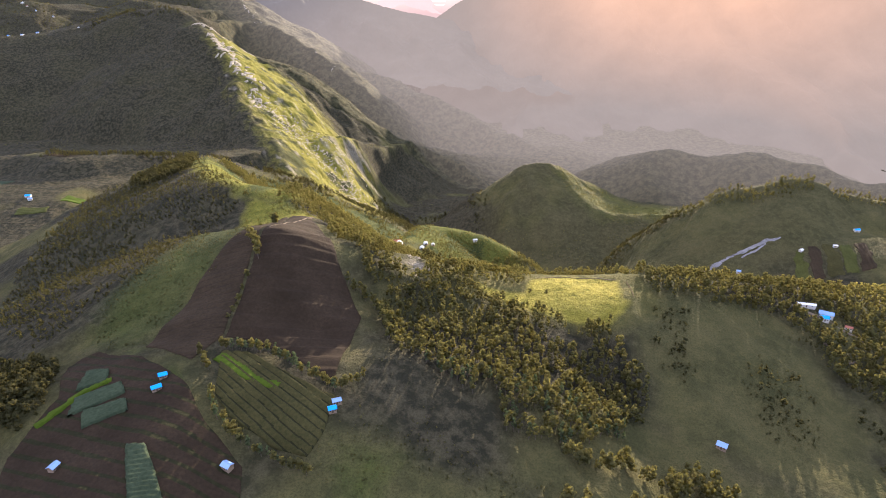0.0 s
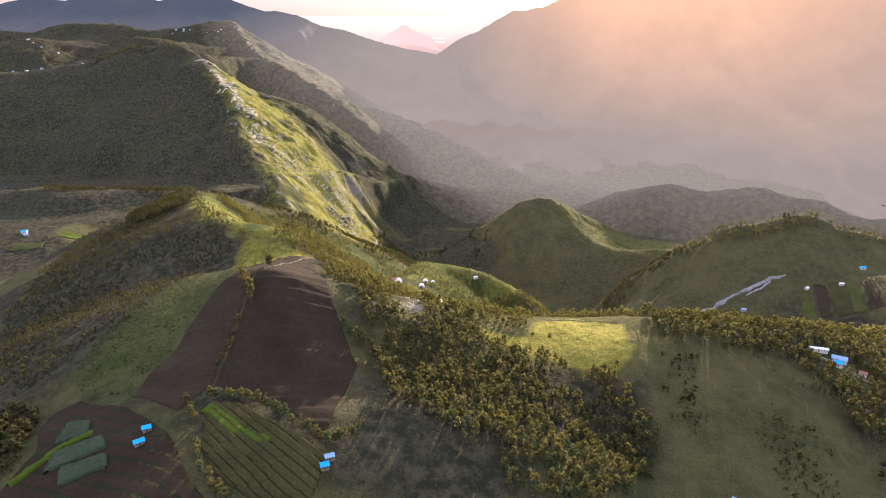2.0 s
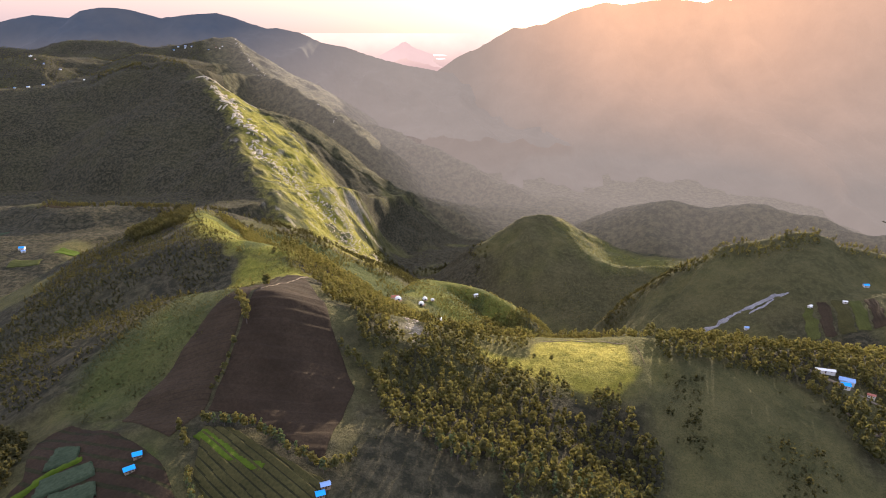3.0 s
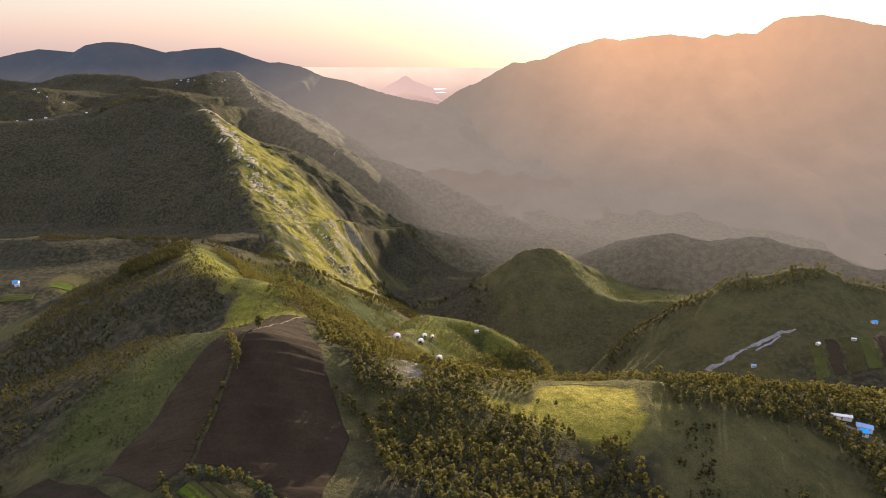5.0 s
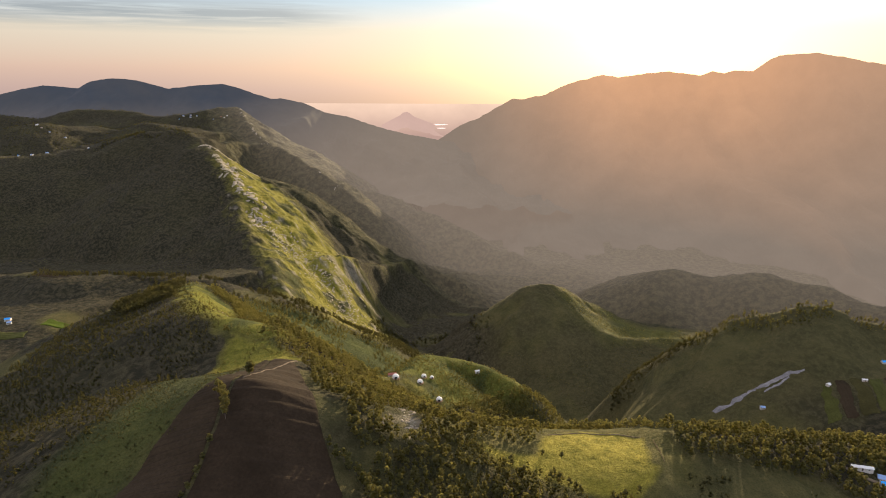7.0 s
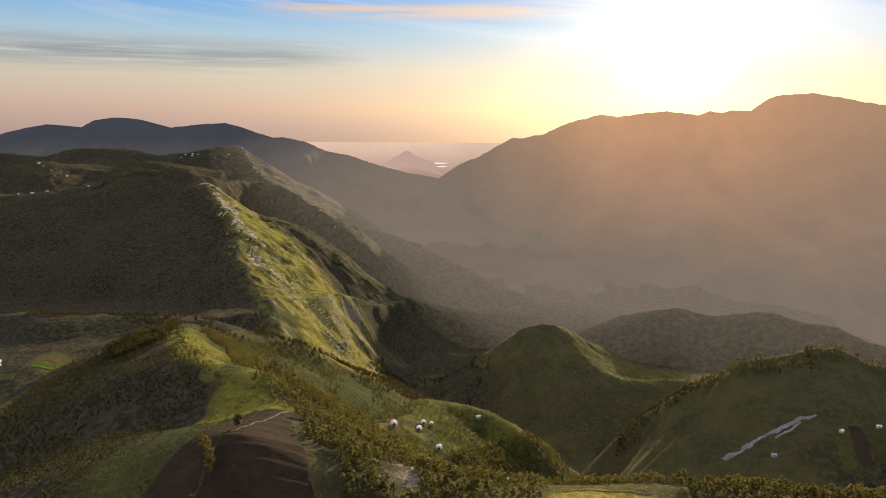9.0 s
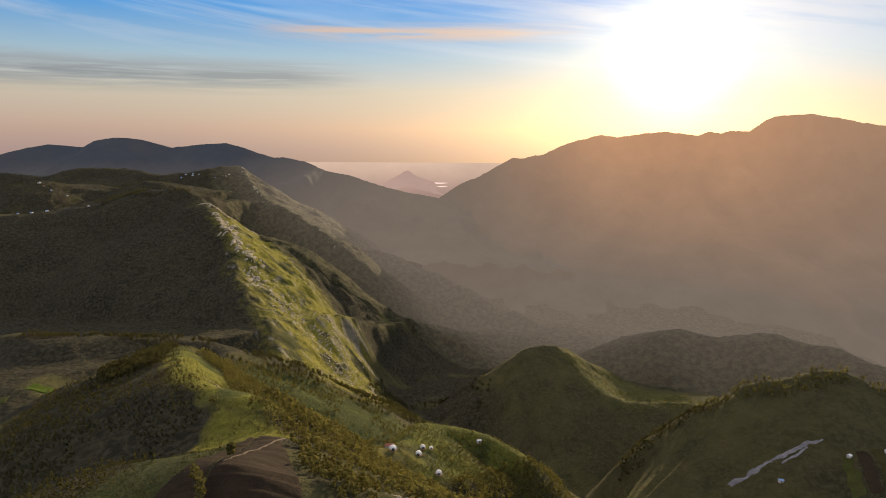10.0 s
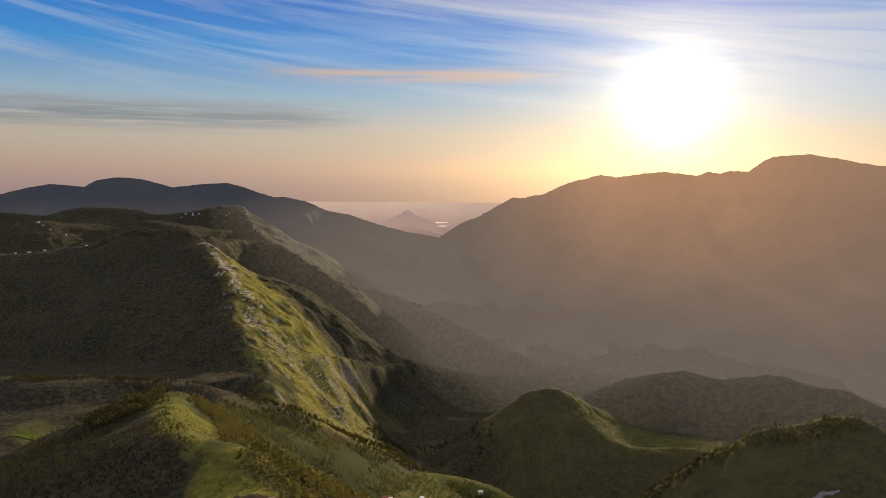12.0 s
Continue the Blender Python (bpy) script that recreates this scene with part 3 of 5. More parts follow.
# ---- trees ----
def leaf_stuff(name, dark, light, through, by_object=False):
    m, t = material(name)
    where = place_of(t)
    if by_object:
        pick = t.nodes.new("ShaderNodeObjectInfo").outputs["Random"]
    else:
        pick = t.nodes.new("ShaderNodeNewGeometry").outputs["Random Per Island"]
    tone = mathn(t, "MULTIPLY_ADD", pick, 0.5, mathn(t, "MULTIPLY", noisen(t, where, 0.12, 3), 0.6), True)
    c = mixc(t, tone, dark, light)
    d, tr, mix = t.nodes.new("ShaderNodeBsdfDiffuse"), t.nodes.new("ShaderNodeBsdfTranslucent"), t.nodes.new("ShaderNodeMixShader")
    t.links.new(c, d.inputs[0])
    t.links.new(mixc(t, tone, through, tuple(1.5 * v for v in through)), tr.inputs[0])
    mix.inputs[0].default_value = 0.42
    t.links.new(d.outputs[0], mix.inputs[1])
    t.links.new(tr.outputs[0], mix.inputs[2])
    out = t.nodes.new("ShaderNodeOutputMaterial")
    t.links.new(mix.outputs[0], out.inputs[0])
    return m


leaf_near = leaf_stuff("eucalyptus_leaves", (0.040, 0.041, 0.019), (0.105, 0.100, 0.046), (0.29, 0.255, 0.055))
leaf_grey = leaf_stuff("grey_green_leaves", (0.045, 0.060, 0.030), (0.10, 0.125, 0.065), (0.13, 0.15, 0.05))
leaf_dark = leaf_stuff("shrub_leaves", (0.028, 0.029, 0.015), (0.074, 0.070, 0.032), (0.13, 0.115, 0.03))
leaf_far = leaf_stuff("far_shrub_leaves", (0.036, 0.038, 0.018), (0.086, 0.082, 0.036), (0.16, 0.14, 0.035))
bark, bt = material("bark")
finish(bt, mixc(bt, noisen(bt, place_of(bt), 2.0, 4), (0.07, 0.05, 0.035), (0.18, 0.15, 0.12)), 0.9)


def crown_arrays(rnd, tall, wide, base, tufts, size, puffs=7):
    """An uneven, domed crown: rounded puffs of leaf tufts at several levels, with gaps between them."""
    verts, faces = [], []
    deep = tall - base
    for n in range(puffs):
        h = (n + 0.6) / puffs
        a = 2.4 * n + rnd.uniform(-0.5, 0.5)
        big = wide * (0.62 - 0.22 * abs(h - 0.45)) * rnd.uniform(0.8, 1.2)
        out = max(0.0, wide * (1.0 - 1.1 * abs(h - 0.42)) - 0.45 * big) * rnd.uniform(0.6, 1.05)
        heart = Vector((out * math.cos(a), out * math.sin(a), base + deep * h * 0.92 + 0.1 * big))
        flat = min(1.0, 0.5 * deep / wide) * 0.9
        # the dense heart of a puff
        k = len(verts)
        for cz in (-1, 1):
            for cx, cy in ((-1, -1), (1, -1), (1, 1), (-1, 1)):
                verts.append(heart + Vector((cx, cy, cz * flat)) * (big * 0.52 * rnd.uniform(0.75, 1.2)))
        for f in ((0, 3, 2, 1), (4, 5, 6, 7), (0, 1, 5, 4), (1, 2, 6, 5), (2, 3, 7, 6), (3, 0, 4, 7)):
            faces.append(tuple(k + i for i in f))
        for _ in range(tufts // puffs):
            way = Vector((rnd.gauss(0, 1), rnd.gauss(0, 1), rnd.gauss(0.35, 0.9))).normalized()
            c = heart + Vector((way.x, way.y, way.z * flat)) * (big * rnd.uniform(0.75, 1.08))
            u = way.cross(Vector((rnd.gauss(0, 1), rnd.gauss(0, 1), rnd.gauss(0, 1)))).normalized()
            v = (way.cross(u) + way * rnd.uniform(-0.6, 0.6)).normalized()
            s = size * rnd.uniform(0.55, 1.25)
            k = len(verts)
            verts += [c - u * s, c - v * s * 0.6, c + u * s * rnd.uniform(0.7, 1.1), c + v * s * rnd.uniform(0.4, 0.8)]
            faces.append((k, k + 1, k + 2, k + 3))
    return [tuple(v) for v in verts], faces


def trunk_arrays(rnd, tall, base, thick):
    """A tapered trunk with some limbs that reach into the crown."""
    verts, faces = [], []

    def limb(a, b, ra, rb, sides=5):
        way = (b - a).normalized()
        u = way.orthogonal().normalized()
        v = way.cross(u)
        k = len(verts)
        for c, r in ((a, ra), (b, rb)):
            for j in range(sides):
                q = 6.283 * j / sides
                verts.append(tuple(c + (u * math.cos(q) + v * math.sin(q)) * r))
        for j in range(sides):
            faces.append((k + j, k + (j + 1) % sides, k + sides + (j + 1) % sides, k + sides + j))
        faces.append(tuple(k + sides + j for j in range(sides)))

    top = Vector((rnd.uniform(-0.2, 0.2), rnd.uniform(-0.2, 0.2), tall * 0.8))
    mid = Vector((rnd.uniform(-0.12, 0.12), rnd.uniform(-0.12, 0.12), tall * 0.4))
    limb(Vector((0, 0, -0.6)), mid, thick, thick * 0.7)
    limb(mid, top, thick * 0.7, thick * 0.2)
    for _ in range(4):
        a = rnd.uniform(0, 6.28)
        s = mid.lerp(top, rnd.uniform(0.0, 0.6))
        limb(s, s + Vector((math.cos(a) * tall * 0.14, math.sin(a) * tall * 0.14, tall * 0.15)), thick * 0.35, thick * 0.1, 3)
    return verts, faces


def mesh_of(name, arrays, mat):
    me = bpy.data.meshes.new(name)
    me.from_pydata(arrays[0], [], arrays[1])
    me.materials.append(mat)
    return me


rnd = random.Random(7)
# kinds of tree: height, half width, where the crown begins, tufts, tuft size, puffs
SHAPES = {"tall": (10.6, 2.0, 3.6, 190, 0.46, 6), "round": (8.4, 2.5, 2.6, 190, 0.5, 6), "slim": (9.2, 1.5, 2.4, 140, 0.42, 5), "low": (3.0, 1.6, 0.3, 70, 0.42, 4)}
CROWNS = {k: [crown_arrays(rnd, *v) for _ in range(4)] for k, v in SHAPES.items()}
LIGHT_CROWNS = {k: [crown_arrays(rnd, v[0], v[1], v[2], int(v[3] * 0.5), v[4] * 1.25, v[5]) for _ in range(4)] for k, v in SHAPES.items()}
FAR_CROWNS = {k: [crown_arrays(rnd, v[0], v[1], v[2], 26 if k != "low" else 11, v[4] * 1.9, 4 if k != "low" else 2) for _ in range(4)] for k, v in SHAPES.items()}
TRUNKS = {k: trunk_arrays(rnd, v[0], v[2], 0.16) for k, v in SHAPES.items()}
crown_mesh = {(k, i): mesh_of("crown", a, leaf_near if k != "slim" else leaf_grey) for k, v in CROWNS.items() for i, a in enumerate(v)}
trunk_mesh = {k: mesh_of("trunk", a, bark) for k, a in TRUNKS.items()}


def tree(kind, x, y, z, size, label, group, r):
    """One tree that stands by itself: trunk and crown."""
    top = new("tree" if kind != "low" else "bush")
    top.matrix_world = Matrix.Translation((x, y, z)) @ Matrix.Rotation(r.uniform(0, 6.28), 4, "Z") @ Matrix.Diagonal((size * r.uniform(0.9, 1.12), size * r.uniform(0.9, 1.12), size, 1))
    tagged(top, label, "tree" if kind != "low" else "bush", group)
    for part_name, me in (("trunk", trunk_mesh[kind]), ("crown", crown_mesh[(kind, r.randrange(4))])):
        new(part_name, me).parent = top
    return top


# round the houses and dome tents nothing grows high
CLEARINGS = [(280, 420, 12), (292, 416, 13), (304, 410, 10), (-57, 760, 17), (-28, 775, 15), (-4, 750, 15), (-20, 800, 14), (72, 755, 15), (440, 846, 10)]


def scatter(corners, gap, r, ragged=6, keep=None):
    """Places in a plot, about gap metres apart, off any grid."""
    xs, ys = [c[0] for c in corners], [c[1] for c in corners]
    nx, ny = int((max(xs) - min(xs)) / gap) + 1, int((max(ys) - min(ys)) / gap) + 1
    px = np.array([min(xs) + (i + r.uniform(-0.45, 0.45) + 0.5 * (j % 2)) * gap for j in range(ny) for i in range(nx)])
    py = np.array([min(ys) + (j + r.uniform(-0.45, 0.45)) * gap for j in range(ny) for i in range(nx)])
    ok = within(px, py, corners, ragged)
    for cx, cy, half in CLEARINGS:
        ok &= np.hypot(px - cx, py - cy) > half
    if keep is not None:
        ok &= keep(px, py)
    px, py = px[ok], py[ok]
    return px, py, ground_z(px, py)


def joined(name, label, places, kinds, sizes, mat, r, category="forest", shapes=None):
    """A stand of many trees in one mesh."""
    all_v, all_f, count = [], [], 0
    for x, y, z in zip(*places):
        kind = r.choice(kinds)
        verts, faces = r.choice((shapes or FAR_CROWNS)[kind])
        s, a = r.uniform(*sizes), r.uniform(0, 6.28)
        p = np.array(verts)
        wide = s * r.uniform(0.85, 1.15)
        q = np.stack([(p[:, 0] * math.cos(a) - p[:, 1] * math.sin(a)) * wide + x, (p[:, 0] * math.sin(a) + p[:, 1] * math.cos(a)) * wide + y, p[:, 2] * s + z], 1)
        all_v.append(q)
        all_f.append(np.array(faces) + count)
        count += len(p)
    me = quad_mesh(name, np.concatenate(all_v), np.concatenate(all_f))
    me.materials.append(mat)
    return tagged(new(name, me), label, category, kind="stuff")


FOREST = [(-100, 478), (-64, 462), (-35, 446), (-10, 444), (24, 412), (34, 393), (60, 385), (98, 386), (110, 378), (113, 350), (127, 331), (125, 306), (92, 270), (66, 250), (33, 256), (26, 276), (5, 280), (-27, 308), (-38, 338), (-46, 364), (-60, 395), (-80, 430)]
LOW_WOOD = [(61, 250), (77, 243), (96, 257), (99, 246), (133, 265), (154, 253), (170, 225), (120, 190), (54, 212)]
BACK_WOOD = [(-92, 488), (-20, 452), (14, 428), (32, 412), (56, 412), (62, 428), (72, 436), (135, 436), (160, 470), (90, 520), (-30, 540), (-90, 540)]
RIGHT_WOOD = [(134, 407), (138, 445), (200, 462), (300, 486), (400, 545), (500, 600), (500, 450), (345, 335), (300, 330), (266, 352), (264, 390), (246, 410), (204, 407), (158, 402)]
KNOLL_WOOD = [(-296, 740), (-332, 830), (-350, 880), (-420, 900), (-440, 850), (-345, 720)]
SLOPE_WOOD = [(-160, 575), (-240, 685), (-296, 815), (-300, 900), (-150, 920), (-95, 800), (-60, 690), (-100, 560)]
LEFT_SLOPE = [(-216, 340), (-190, 520), (-190, 570), (-300, 760), (-345, 850), (-500, 850), (-430, 600), (-340, 420), (-270, 330)]
LEFT_BUSH = [(-200, 262), (-222, 312), (-262, 330), (-285, 280), (-230, 235)]
COPSE = [(-800, 1225), (-612, 1262), (-450, 1260), (-440, 1310), (-620, 1320), (-800, 1290)]
HILL_TOP = [(400, 1035), (484, 1012), (540, 985), (620, 985), (760, 985), (760, 1025), (540, 1030), (420, 1075)]
FACE_FOOT = [(-390, 1170), (-100, 1260), (0, 1380), (-120, 1560), (-300, 1440), (-420, 1300)]
DOME_WOOD = [(-120, 640), (-20, 640), (120, 760), (190, 840), (150, 900), (70, 830), (-10, 730), (-90, 735)]
VALLEY_WOOD = [(-60, 1380), (60, 1420), (120, 1500), (60, 1750), (-150, 1800), (-200, 1620)]

NEAR_LABEL = "slender young eucalyptus with a rounded sunlit crown"
r = random.Random(21)
px, py, pz = scatter(FOREST, 4.0, r, 7, lambda x, y: ~within(x, y, SCREE, 5) & ~within(x, y, MEADOW) & (fbm(x, y, 30, 3, 95) > -0.55))
front = (py < 330) & (px > -10)
pick = np.where(front)[0][:200]
for k in pick:
    tree(r.choice(["tall", "round", "slim", "tall"]), px[k], py[k], pz[k], r.uniform(0.72, 1.12), NEAR_LABEL, "trees of the hillside forest", r)
rest = np.setdiff1d(np.arange(len(px)), pick)
joined("forest", "dense hillside forest of slender trees, crowns rimmed with sun", (px[rest], py[rest], pz[rest]), ["tall", "round", "slim", "tall", "low"], (0.55, 1.12), leaf_near, r, shapes=LIGHT_CROWNS)
joined("low_wood", "yellow-green trees at the foot of the slope", scatter(LOW_WOOD, 4.0, r, 8, lambda x, y: fbm(x, y, 24, 3, 96) > -0.15), ["round", "tall"], (0.7, 1.2), leaf_near, r, shapes=LIGHT_CROWNS)
joined("crest_wood", "line of trees along the crest behind the meadow", scatter(BACK_WOOD, 4.4, r, 8, lambda x, y: ~within(x, y, MEADOW) & ((x < 66) | (x > 142) | (y > 461))), ["tall", "round", "slim"], (0.55, 0.95), leaf_near, r)
rx, ry, rz = scatter(RIGHT_WOOD, 4.5, r, 10, lambda x, y: ((x > 150) | (y > 450)) & (fbm(x, y, 26, 3, 131) > -0.5))
for near, shapes in ((rx < 330, LIGHT_CROWNS), (rx >= 330, FAR_CROWNS)):
    joined("ridge_wood", "forest of slender trees along the ridge beside the meadow", (rx[near], ry[near], rz[near]), ["tall", "round", "tall", "slim"], (0.55, 1.25), leaf_near, r, shapes=shapes)
joined("knoll_wood", "dark trees on the top of the knoll", scatter(KNOLL_WOOD, 5.5, r, 15), ["round", "tall"], (0.8, 1.3), leaf_dark, r)
joined("slope_wood", "patchy trees on the slope behind the crest", scatter(SLOPE_WOOD, 4.7, r, 20, lambda x, y: (fbm(x, y, 60, 3, 97) > -0.45) & ~within(x, y, CREST_GRASS, 5)), ["tall", "round"], (0.7, 1.2), leaf_near, r)
# dark leaves here also stand in for the slope's shade
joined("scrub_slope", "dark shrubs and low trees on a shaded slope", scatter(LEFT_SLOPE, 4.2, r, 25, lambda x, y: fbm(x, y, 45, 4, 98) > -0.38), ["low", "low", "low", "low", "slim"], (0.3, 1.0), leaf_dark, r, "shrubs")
joined("terrace_bushes", "leafy bushes at the edge of the terrace", scatter(LEFT_BUSH, 3.4, r, 8), ["low", "round"], (0.6, 1.0), leaf_dark, r, "shrubs", shapes=LIGHT_CROWNS)
joined("copse", "copse along a low hilltop", scatter(COPSE, 8.0, r, 20, lambda x, y: fbm(x, y, 60, 3, 99) > -0.1), ["round", "tall"], (0.9, 1.4), leaf_dark, r)
joined("hilltop_wood", "trees along a hilltop against the valley", scatter(HILL_TOP, 6.5, r, 15, lambda x, y: fbm(x, y, 50, 3, 130) > -0.35), ["round", "tall", "low"], (0.7, 1.2), leaf_near, r)
joined("foot_wood", "shrubs and trees at the foot of the mountain", scatter(FACE_FOOT, 9.0, r, 40, lambda x, y: fbm(x, y, 70, 3, 100) > -0.08), ["round", "low"], (0.9, 1.6), leaf_dark, r)
joined("dome_wood", "trees on the slope below the dome tents", scatter(DOME_WOOD, 4.4, r, 15, lambda x, y: fbm(x, y, 40, 3, 101) > -0.5), ["tall", "round"], (0.65, 1.1), leaf_near, r)
joined("valley_wood", "shrubs in the valley bottom", scatter(VALLEY_WOOD, 11.0, r, 40, lambda x, y: fbm(x, y, 90, 3, 102) > -0.05), ["round", "low"], (1.0, 1.8), leaf_dark, r)


# far shrubs, a few tufts each, and the pale crags of the mountain's sunny face
FAR_CROWNS["shrub"] = [crown_arrays(rnd, 4.0, 2.6, 0.0, 6, 1.5, 1) for _ in range(4)]
MOUNTAIN = [(-340, 1380), (-480, 1660), (-640, 1950), (-820, 2230), (-1000, 2520), (-700, 2700), (-300, 2500), (-60, 2000), (20, 1450), (-200, 1300)]
SHOULDER_WOOD = [(-1250, 2360), (-1000, 2340), (-870, 2270), (-850, 2300), (-960, 2440), (-1240, 2480)]
SPURS = [(-860, 2660), (-500, 2600), (-100, 2350), (160, 2260), (320, 2950), (-250, 3350), (-900, 3350)]
MID_HILLS = [(140, 1400), (420, 1050), (760, 1060), (1250, 1600), (1000, 2150), (560, 2150), (200, 1700)]
joined("mountain_shrubs", "dark shrubs dotted over the sunny mountain face", scatter(MOUNTAIN, 8.5, r, 50, lambda x, y: fbm(x, y, 90, 4, 120) > 0.0), ["shrub"], (0.2, 0.7), leaf_far, r, "shrubs")
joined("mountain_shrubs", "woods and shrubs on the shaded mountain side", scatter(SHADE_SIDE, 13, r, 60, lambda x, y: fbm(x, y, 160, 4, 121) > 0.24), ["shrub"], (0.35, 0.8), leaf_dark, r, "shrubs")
joined("shoulder_wood", "dark woods on the mountain shoulder", scatter(SHOULDER_WOOD, 11, r, 25, lambda x, y: fbm(x, y, 60, 3, 132) > -0.3), ["round", "shrub"], (0.8, 1.4), leaf_dark, r)
joined("mountain_shrubs", "shrubs along the far mountain spurs", scatter(SPURS, 15, r, 60, lambda x, y: fbm(x, y, 160, 4, 122) > 0.26), ["shrub"], (0.25, 0.6), leaf_far, r, "shrubs")
joined("hill_shrubs", "shrubs dotted over the hills in the valley", scatter(MID_HILLS, 12, r, 50, lambda x, y: fbm(x, y, 120, 4, 123) > 0.14), ["shrub"], (0.35, 1.1), leaf_far, r, "shrubs")
joined("saddle_bushes", "bushes rimmed with sun along a saddle between two hills", scatter(SADDLE, 9.0, r, 25, lambda x, y: fbm(x, y, 50, 3, 126) > 0.05), ["low", "shrub"], (0.5, 1.1), leaf_near, r, "shrubs")
joined("hollow_wood", "bushes and trees in the hollow under the mountain", scatter(HOLLOW, 6.4, r, 30, lambda x, y: fbm(x, y, 55, 4, 127) > -0.1), ["round", "low", "low", "tall"], (0.5, 1.2), leaf_near, r)
joined("slope_shrubs", "small shrubs and tussocks on a shaded green slope", scatter(SLOPE_GRASS, 3.3, r, 12, lambda x, y: fbm(x, y, 28, 4, 128) > -0.22), ["low"], (0.15, 0.5), leaf_dark, r, "shrubs")
ARM = [(362, 1084), (391, 1080), (436, 1060), (470, 1050), (466, 1032), (430, 1044), (388, 1062), (360, 1070)]
joined("saddle_bushes", "band of bushes along a low spur between the hills", scatter(ARM, 4.6, r, 8, lambda x, y: fbm(x, y, 40, 3, 129) > -0.3), ["low", "round", "shrub"], (0.5, 1.0), leaf_dark, r, "shrubs")
# bushes added to cover and darken a sunlit smear on the spur
ARM_FOOT = [(286, 1060), (296, 1135), (350, 1135), (425, 1088), (412, 1040), (340, 1045)]
joined("saddle_bushes", "thick bushes added to darken the foot of a low spur", scatter(ARM_FOOT, 4.6, r, 10, lambda x, y: fbm(x, y, 40, 3, 136) > -0.45), ["low", "round", "shrub"], (0.6, 1.1), leaf_dark, r, "shrubs")
RIGHT_SLOPE = [(132, 330), (150, 392), (330, 392), (430, 330), (300, 215), (180, 235)]
FRONT_SLOPE = [(-45, 292), (0, 274), (22, 250), (60, 228), (40, 180), (-66, 196), (-52, 240)]
CREST_BACK = [(-112, 492), (-60, 486), (10, 470), (70, 500), (60, 560), (-20, 620), (-110, 600), (-150, 550)]
MID_SLOPE = [(-230, 640), (-185, 560), (-140, 540), (-100, 500), (-60, 500), (-60, 690), (-160, 570)]
joined("slope_bushes", "scattered low bushes on a shaded grassy slope", scatter(RIGHT_SLOPE, 4.3, r, 12, lambda x, y: fbm(x, y, 35, 4, 103) + 0.0025 * (x - 190) > 0.24), ["low", "low", "low", "round"], (0.3, 0.9), leaf_dark, r, "shrubs")
joined("crest_wood", "dense trees on the far side of the crest", scatter(CREST_BACK, 4.5, r, 12, lambda x, y: fbm(x, y, 40, 3, 133) > -0.5), ["tall", "round", "slim"], (0.55, 1.0), leaf_near, r)
joined("slope_bushes", "scattered low bushes on rough grass", scatter(FRONT_SLOPE, 3.2, r, 10, lambda x, y: fbm(x, y, 20, 4, 104) > 0.12), ["low"], (0.15, 0.5), leaf_dark, r, "shrubs")
joined("crest_bushes", "scattered bushes on sunlit grass along the crest", scatter(CREST_GRASS, 5.5, r, 8, lambda x, y: fbm(x, y, 30, 3, 105) > 0.08), ["low", "low", "slim"], (0.3, 0.75), leaf_near, r, "shrubs")
joined("meadow_tussocks", "small tussocks and bushes on the sunlit meadow", scatter(MEADOW, 3.2, r, 4, lambda x, y: fbm(x, y, 16, 3, 135) > 0.16), ["low"], (0.10, 0.28), leaf_near, r, "shrubs")
joined("top_bushes", "bushes scattered over the grassy top", scatter(TOP_GRASS, 5.0, r, 8, lambda x, y: fbm(x, y, 24, 3, 134) > 0.02), ["low", "low", "slim"], (0.35, 0.8), leaf_near, r, "shrubs")
joined("top_bushes", "bushes and small trees round the grassy top", scatter(MID_SLOPE, 5.0, r, 10, lambda x, y: (fbm(x, y, 30, 3, 106) > 0.0) & ~within(x, y, TOP_GRASS, 4) & ~within(x, y, CREST_GRASS, 4)), ["low", "round"], (0.5, 1.0), leaf_near, r, "shrubs")
BEHIND = [(-335, 850), (-240, 690), (-150, 570), (-60, 520), (60, 560), (140, 760), (150, 880), (-40, 930), (-300, 930)]
PLATEAU = [(-2400, 2450), (-1250, 2480), (-1050, 2600), (-1150, 3600), (-1900, 3700), (-2500, 3300)]
joined("back_bushes", "bushes scattered over the slope behind the crest", scatter(BEHIND, 4.4, r, 20, lambda x, y: (fbm(x, y, 36, 4, 124) > -0.12) & ~within(x, y, CREST_GRASS, 6)), ["low", "low", "shrub"], (0.4, 1.0), leaf_near, r, "shrubs")
joined("plateau_woods", "dark woods and hedges on the far plateau", scatter(PLATEAU, 19, r, 80, lambda x, y: fbm(x, y, 220, 4, 125) > 0.06), ["shrub"], (0.9, 2.0), leaf_dark, r)
joined("spur_bushes", "low bushes on the grassy spur", scatter(SPUR_GRASS, 4.6, r, 15, lambda x, y: fbm(x, y, 30, 3, 107) > -0.02), ["low"], (0.35, 0.95), leaf_near, r, "shrubs")


def row_of_trees(line, gap, kinds, sizes, label, group, spread=0.8):
    """Single trees set along a line on the land."""
    for (ax, ay), (bx, by) in zip(line, line[1:]):
        n = max(1, round(math.hypot(bx - ax, by - ay) / gap))
        for i in range(n):
            u = (i + r.uniform(0.1, 0.9)) / n
            x, y = ax + (bx - ax) * u + r.gauss(0, spread), ay + (by - ay) * u + r.gauss(0, spread)
            tree(r.choice(kinds), x, y, spot(x, y).z, r.uniform(*sizes), label, group, r)


